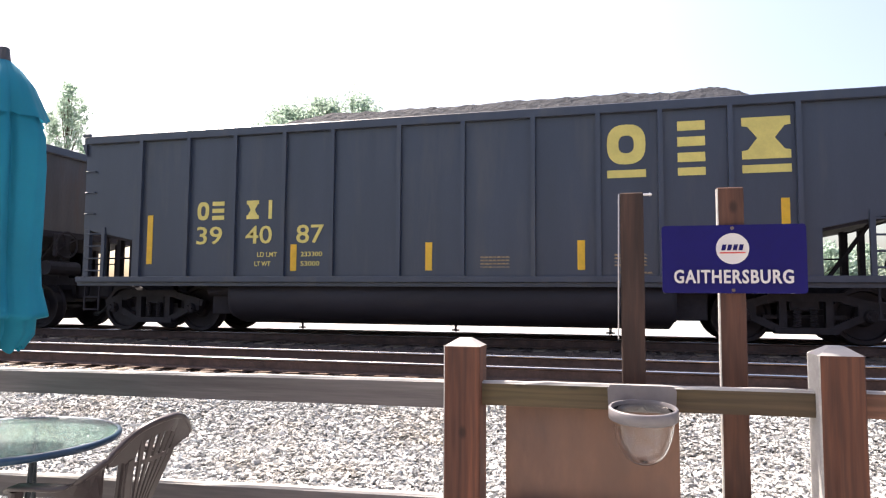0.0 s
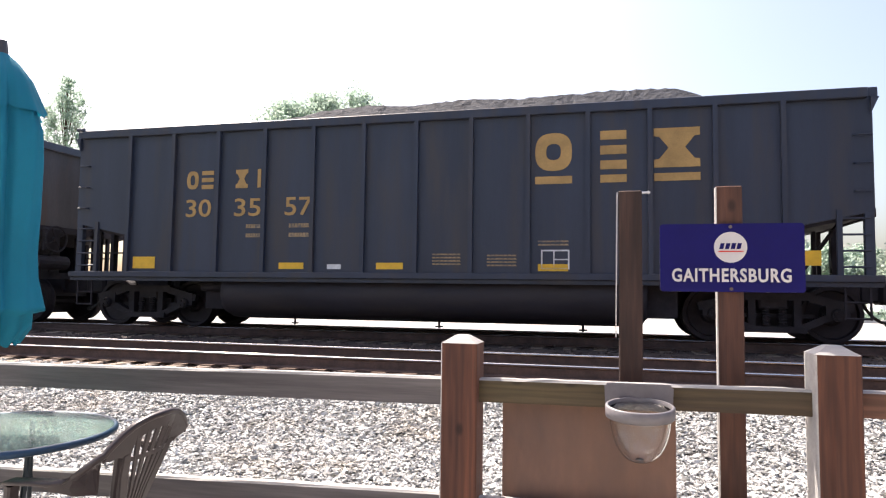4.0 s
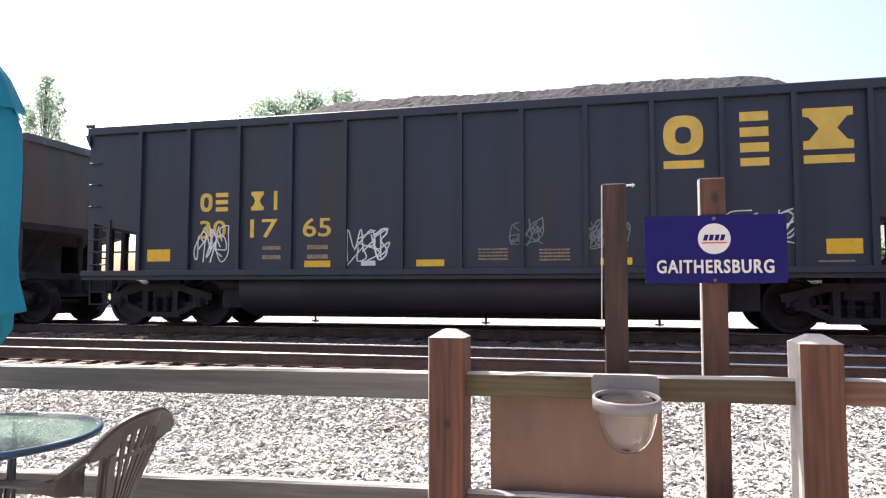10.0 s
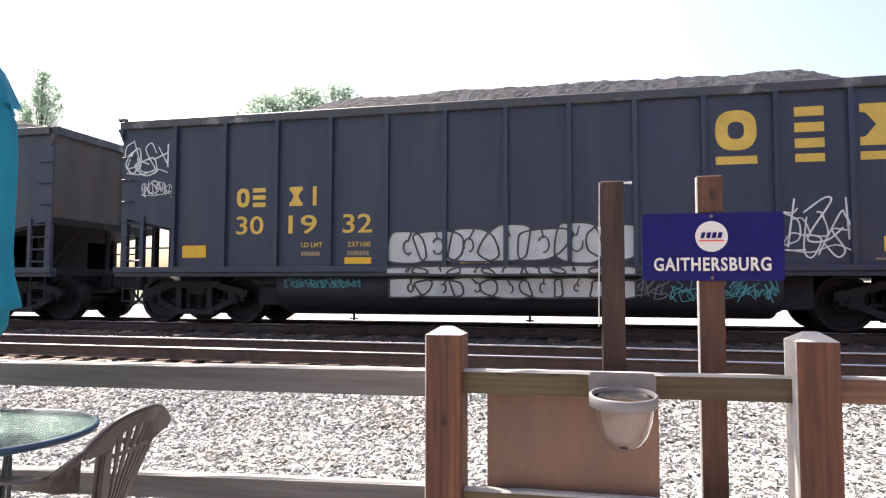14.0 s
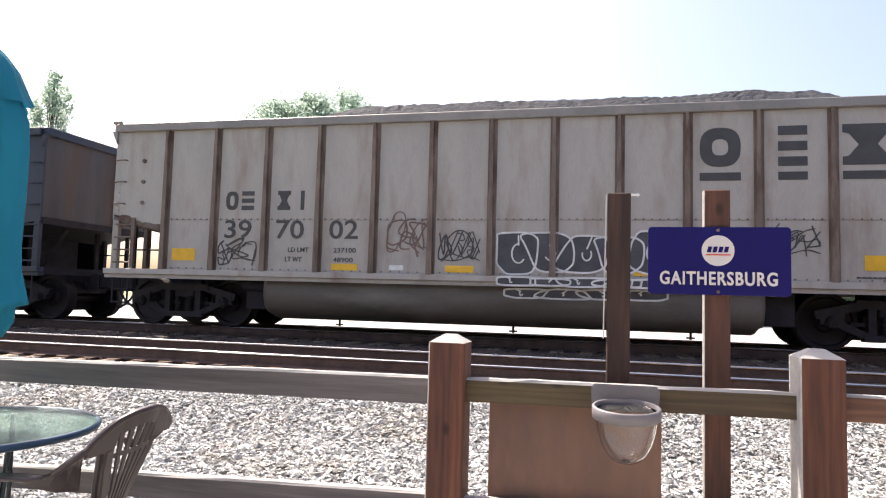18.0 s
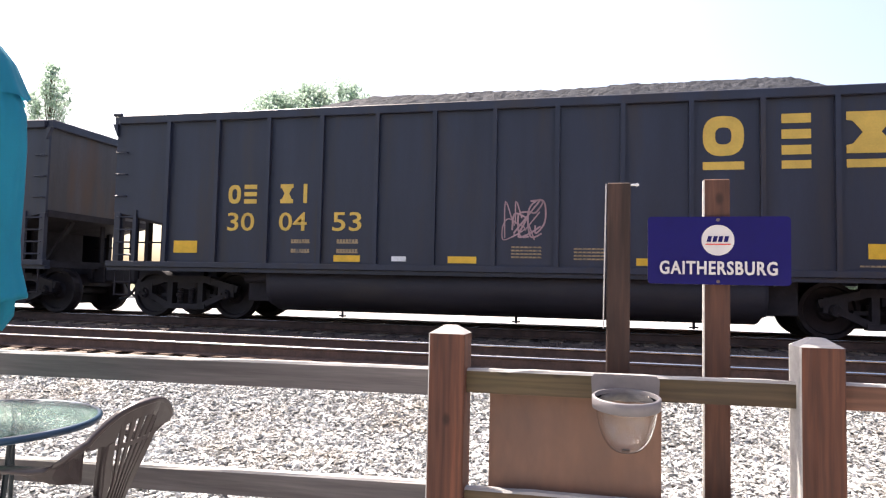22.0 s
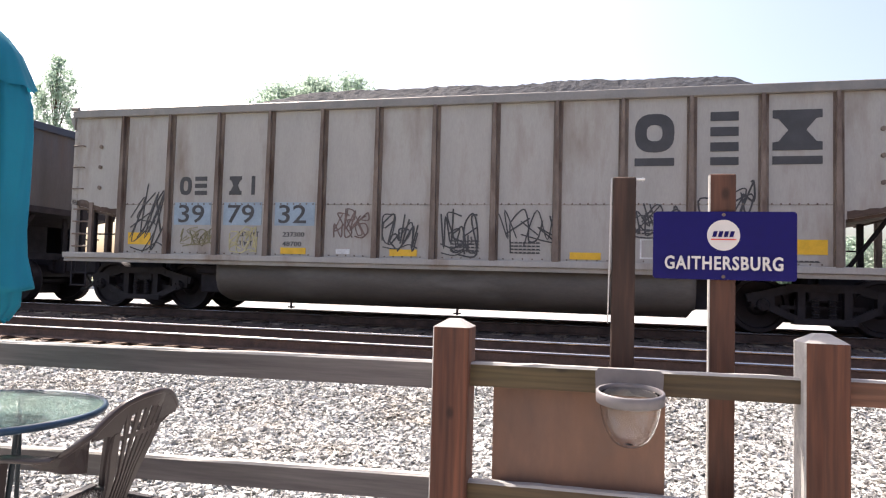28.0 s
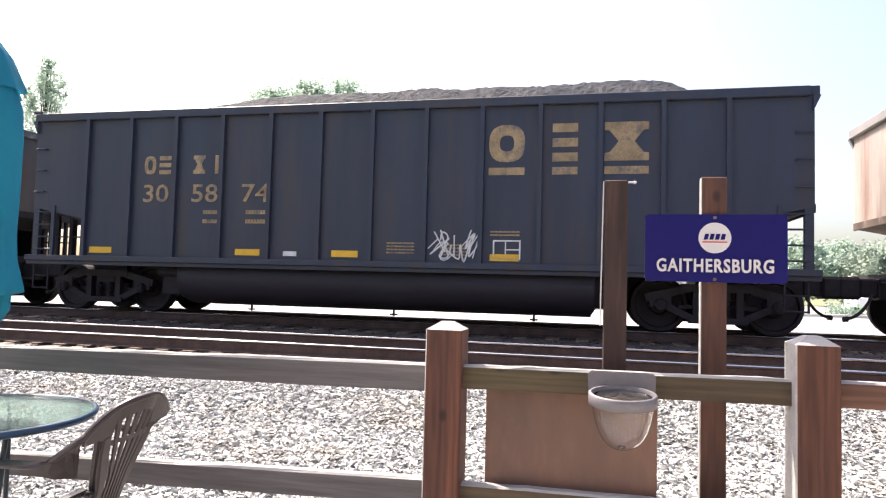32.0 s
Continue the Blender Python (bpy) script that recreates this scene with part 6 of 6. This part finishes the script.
    for which, x, w in (("ring", 0.0, 0.25), ("bars", 0.32, 0.25), ("waist", 1.04, 0.25), ("post", 1.40, 0.25)):
        shared("owner_mark", once(("small", which, ink), lambda: shape_mesh(which, w, 0.345, ink_m)), c, (sx + x, yf, sz))
        if which == "bars":
            for f in (0.385, 0.77):
                shared("owner_mark", MADE[("small", which, ink)], c, (sx + x, yf, sz + f * 0.345))
    if number:
        for i in range(3):
            pair = number[2 * i:2 * i + 2]
            if kind == "pale" and index == 14:
                shared("painted_patch", once("patch", lambda: shape_mesh("block", 0.78, 0.42, INK["patch"])), c, (sx - 0.1 + i * 1.04, -0.001, k["number_z"] - 0.04))
            shared("running_number", text_mesh(pair, 0.54, 0.335, ink_m, 0.008), c, (sx + i * 1.03, yf - 0.004, k["number_z"]))
    for i, (words, digits) in enumerate((("LD LMT", load), ("LT WT", empty))):
        z = k["number_z"] - 0.24 - i * 0.17
        if digits:
            shared("load_stencil", text_mesh(words, 0.40 - 0.08 * i, 0.085, ink_m, 0.01), c, (sx + 1.28 - 0.05 * i, yf, z))
            shared("load_stencil", text_mesh(digits, 0.42 - 0.05 * i, 0.085, ink_m, 0.01), c, (sx + 2.15, yf, z))
        else:
            shared("load_stencil", once(("ld", fine_ink), lambda: shape_mesh("dashes", 0.36, 0.07, INK[fine_ink])), c, (sx + 1.28, yf, z + 0.02))
            shared("load_stencil", once(("ld2", fine_ink), lambda: shape_mesh("dashes", 0.40, 0.075, INK[fine_ink])), c, (sx + 2.15, yf, z + 0.02))
    # reflectors
    if k["tall_bars"]:
        for x, z0, z1 in ((1.56, 1.3, 2.24), (4.6, 1.16, 1.64), (7.14, 1.16, 1.64), (9.7, 1.16, 1.64), (12.73, 1.3, 2.24)):
            shared("reflector", once(("tall", z1), lambda: shape_mesh("block", 0.12, z1 - z0, INK["amber"])), c, (x, yf, z0))
    else:
        wide = once("wide_reflector", lambda: shape_mesh("block", 0.49, 0.225, INK["amber"]))
        slim = once("slim_reflector", lambda: shape_mesh("block", 0.49, 0.115, INK["amber"]))
        if kind == "faded":
            spots = [(1.42, 1.12, wide if index == 2 else slim), (4.52, 1.12, slim), (6.39, 1.12, slim), (9.2, 1.10, slim), (12.9, 1.2, wide)]
        else:
            spots = [(1.42, 1.23, wide), (4.62, 1.10, slim), (6.68, 1.10, slim), (9.74, 1.10, slim), (13.02, 1.24, wide)]
        for x, z, me in spots:
            shared("reflector", me, c, (x, yf, z))
    # inspection panel with a white frame, and rows of fine stencil bars
    bm = bmesh.new()
    for x0, x1, z0, z1 in ((0, 0.46, 0, 0.025), (0, 0.46, 0.295, 0.32), (0, 0.025, 0.025, 0.295), (0.435, 0.46, 0.025, 0.295), (0.2, 0.22, 0.025, 0.295), (0.22, 0.435, 0.15, 0.17)):
        prism(bm, [(x0, z0), (x1, z0), (x1, z1), (x0, z1)], -0.006, 0)
    frame_me = MADE.setdefault("panel_frame", None) or mesh_of("inspection_panel", bm, INK["white"])
    MADE["panel_frame"] = frame_me
    panel_x = 11.33 if kind == "newer" else k["logo"][0] + 0.1
    shared("inspection_panel", frame_me, c, (panel_x, yf, 1.13), "small white-framed inspection stencil")
    fine = once(("fine", fine_ink), lambda: shape_mesh("dashes", 0.5, 0.026, INK[fine_ink]))
    if kind == "newer":
        spots = ((k["ribs"][6] + 0.3, 1.2, 4), (10.28, 1.22, 4), (10.36, 1.10, 1), (12.2, 1.09, 1))
        shared("stencil_plate", once("plate_yellow", lambda: shape_mesh("block", 0.21, 0.22, INK["straw"])), c, (12.36, yf, 1.28))
    else:
        spots = ((k["ribs"][6] + 0.3, 1.2, 4), (k["ribs"][7] + 0.28, 1.18, 4), (k["logo"][0] + 0.05, 1.52, 2), (k["ribs"][-1] - 0.75, 1.12, 1))
    for x, z, rows in spots:
        for i in range(rows):
            shared("stencil_line", fine, c, (x, yf, z + i * 0.055))
    if kind != "newer":
        shared("stencil_plate", once("plate_white", lambda: shape_mesh("block", 0.26, 0.085, INK["white"])), c, (k["ribs"][4] + 0.3, yf, 1.12))
    # spray marks
    for i, (colour, x0, x1, z0, z1) in enumerate(SPRAY.get(index, ())):
        w, h = x1 - x0, z1 - z0
        y = 0.098 if z1 < 0.9 else (-0.087 if z1 < 1.06 else -0.005)
        if colour in ("silver", "slate"):
            s = shared("spray_mark", filled_piece(w, h, index * 31 + i, INK[colour]), c, (x0, y, z0), "filled %s spray piece" % colour)
            shared("spray_outline", piece_lines(w, h, index * 31 + i, INK["black" if colour == "silver" else "white"]), s)
        else:
            shared("spray_mark", tag_mesh(w, h, INK[colour], index * 31 + i), c, (x0, y, z0))
    if kind == "pale":
        # riveted seam along the side and bolt heads on the end panels
        def rivets():
            b = bmesh.new()
            for r in range(12):
                x0 = k["ribs"][r] + 0.12
                for j in range(7):
                    rod(b, (x0 + j * 0.125, 0, 2.0), (x0 + j * 0.125, -0.014, 2.0), 0.016, seg=5)
                for j in range(5):
                    rod(b, (x0 + 0.05 + j * 0.16, 0, 1.09), (x0 + 0.05 + j * 0.16, -0.014, 1.09), 0.014, seg=5)
            for x in (0.72, n - 0.72):
                for z in (2.32, 2.72, 3.12):
                    rod(b, (x, 0, z), (x, -0.03, z), 0.04, seg=6)
            prism(b, [(1.3, 1.985), (n - 1.3, 1.985), (n - 1.3, 1.992), (1.3, 1.992)], -0.004, 0)
            return mesh_of("riveted_seam", b, RIB_PAINT["pale"])
        shared("riveted_seam", once("rivets", rivets), c)
        def slope_rust():
            b = bmesh.new()
            rng = random.Random(4)
            top = [(1.20 - 1.10 * j / 22, 1.775 + 0.225 * j / 22) for j in range(23)]
            prism(b, [(x, z + 0.06 + 0.05 * math.sin(x * 4.0) ** 2 + 0.035 * rng.random()) for x, z in top] + top[::-1], -0.004, 0)
            return mesh_of("rust_stain", b, RUST_EDGE)
        shared("rust_stain", once("slope_rust", slope_rust), c, (0, 0, 0), "rust stain along the lower edge")
        o = shared("rust_stain", MADE["slope_rust"], c, (n, 0, 0), "rust stain along the lower edge")
        o.scale = (-1, 1, 1)
    return c


for index, at, kind, ink, number, load, empty in TRAIN:
    CARS.append((car(index, kind, ink, number, load, empty), at))

# ---- motion of the train ----
def travel(t):
    """Metres that the train has gone at t seconds: it gathers a little speed."""
    return float(np.interp(t, list(range(33)), [0.0, 7.83, 15.68, 23.58, 31.51, 39.44, 47.38, 55.34, 63.34, 71.33, 79.33, 87.3, 95.35, 103.39, 111.26, 119.38, 127.49, 135.59, 143.75, 151.9, 160.06, 168.28, 176.48, 184.64, 192.89, 201.14, 209.45, 217.74, 226.03, 234.33, 242.68, 251.03, 259.43]))


def motions():
    knots = list(range(33))
    for c, at in CARS:
        walk(c, [(t, pose(at - travel(t), SIDE_Y, 0)) for t in knots])
    steps = [i / 15 for i in range(481)]
    turns = [(t, math.degrees(-travel(t) / 0.457)) for t in steps]
    for w, dx in WHEELSETS:
        walk(w, [(t, pose(dx, WIDE / 2, 0.457, 0, a, 0)) for t, a in turns])


motions()
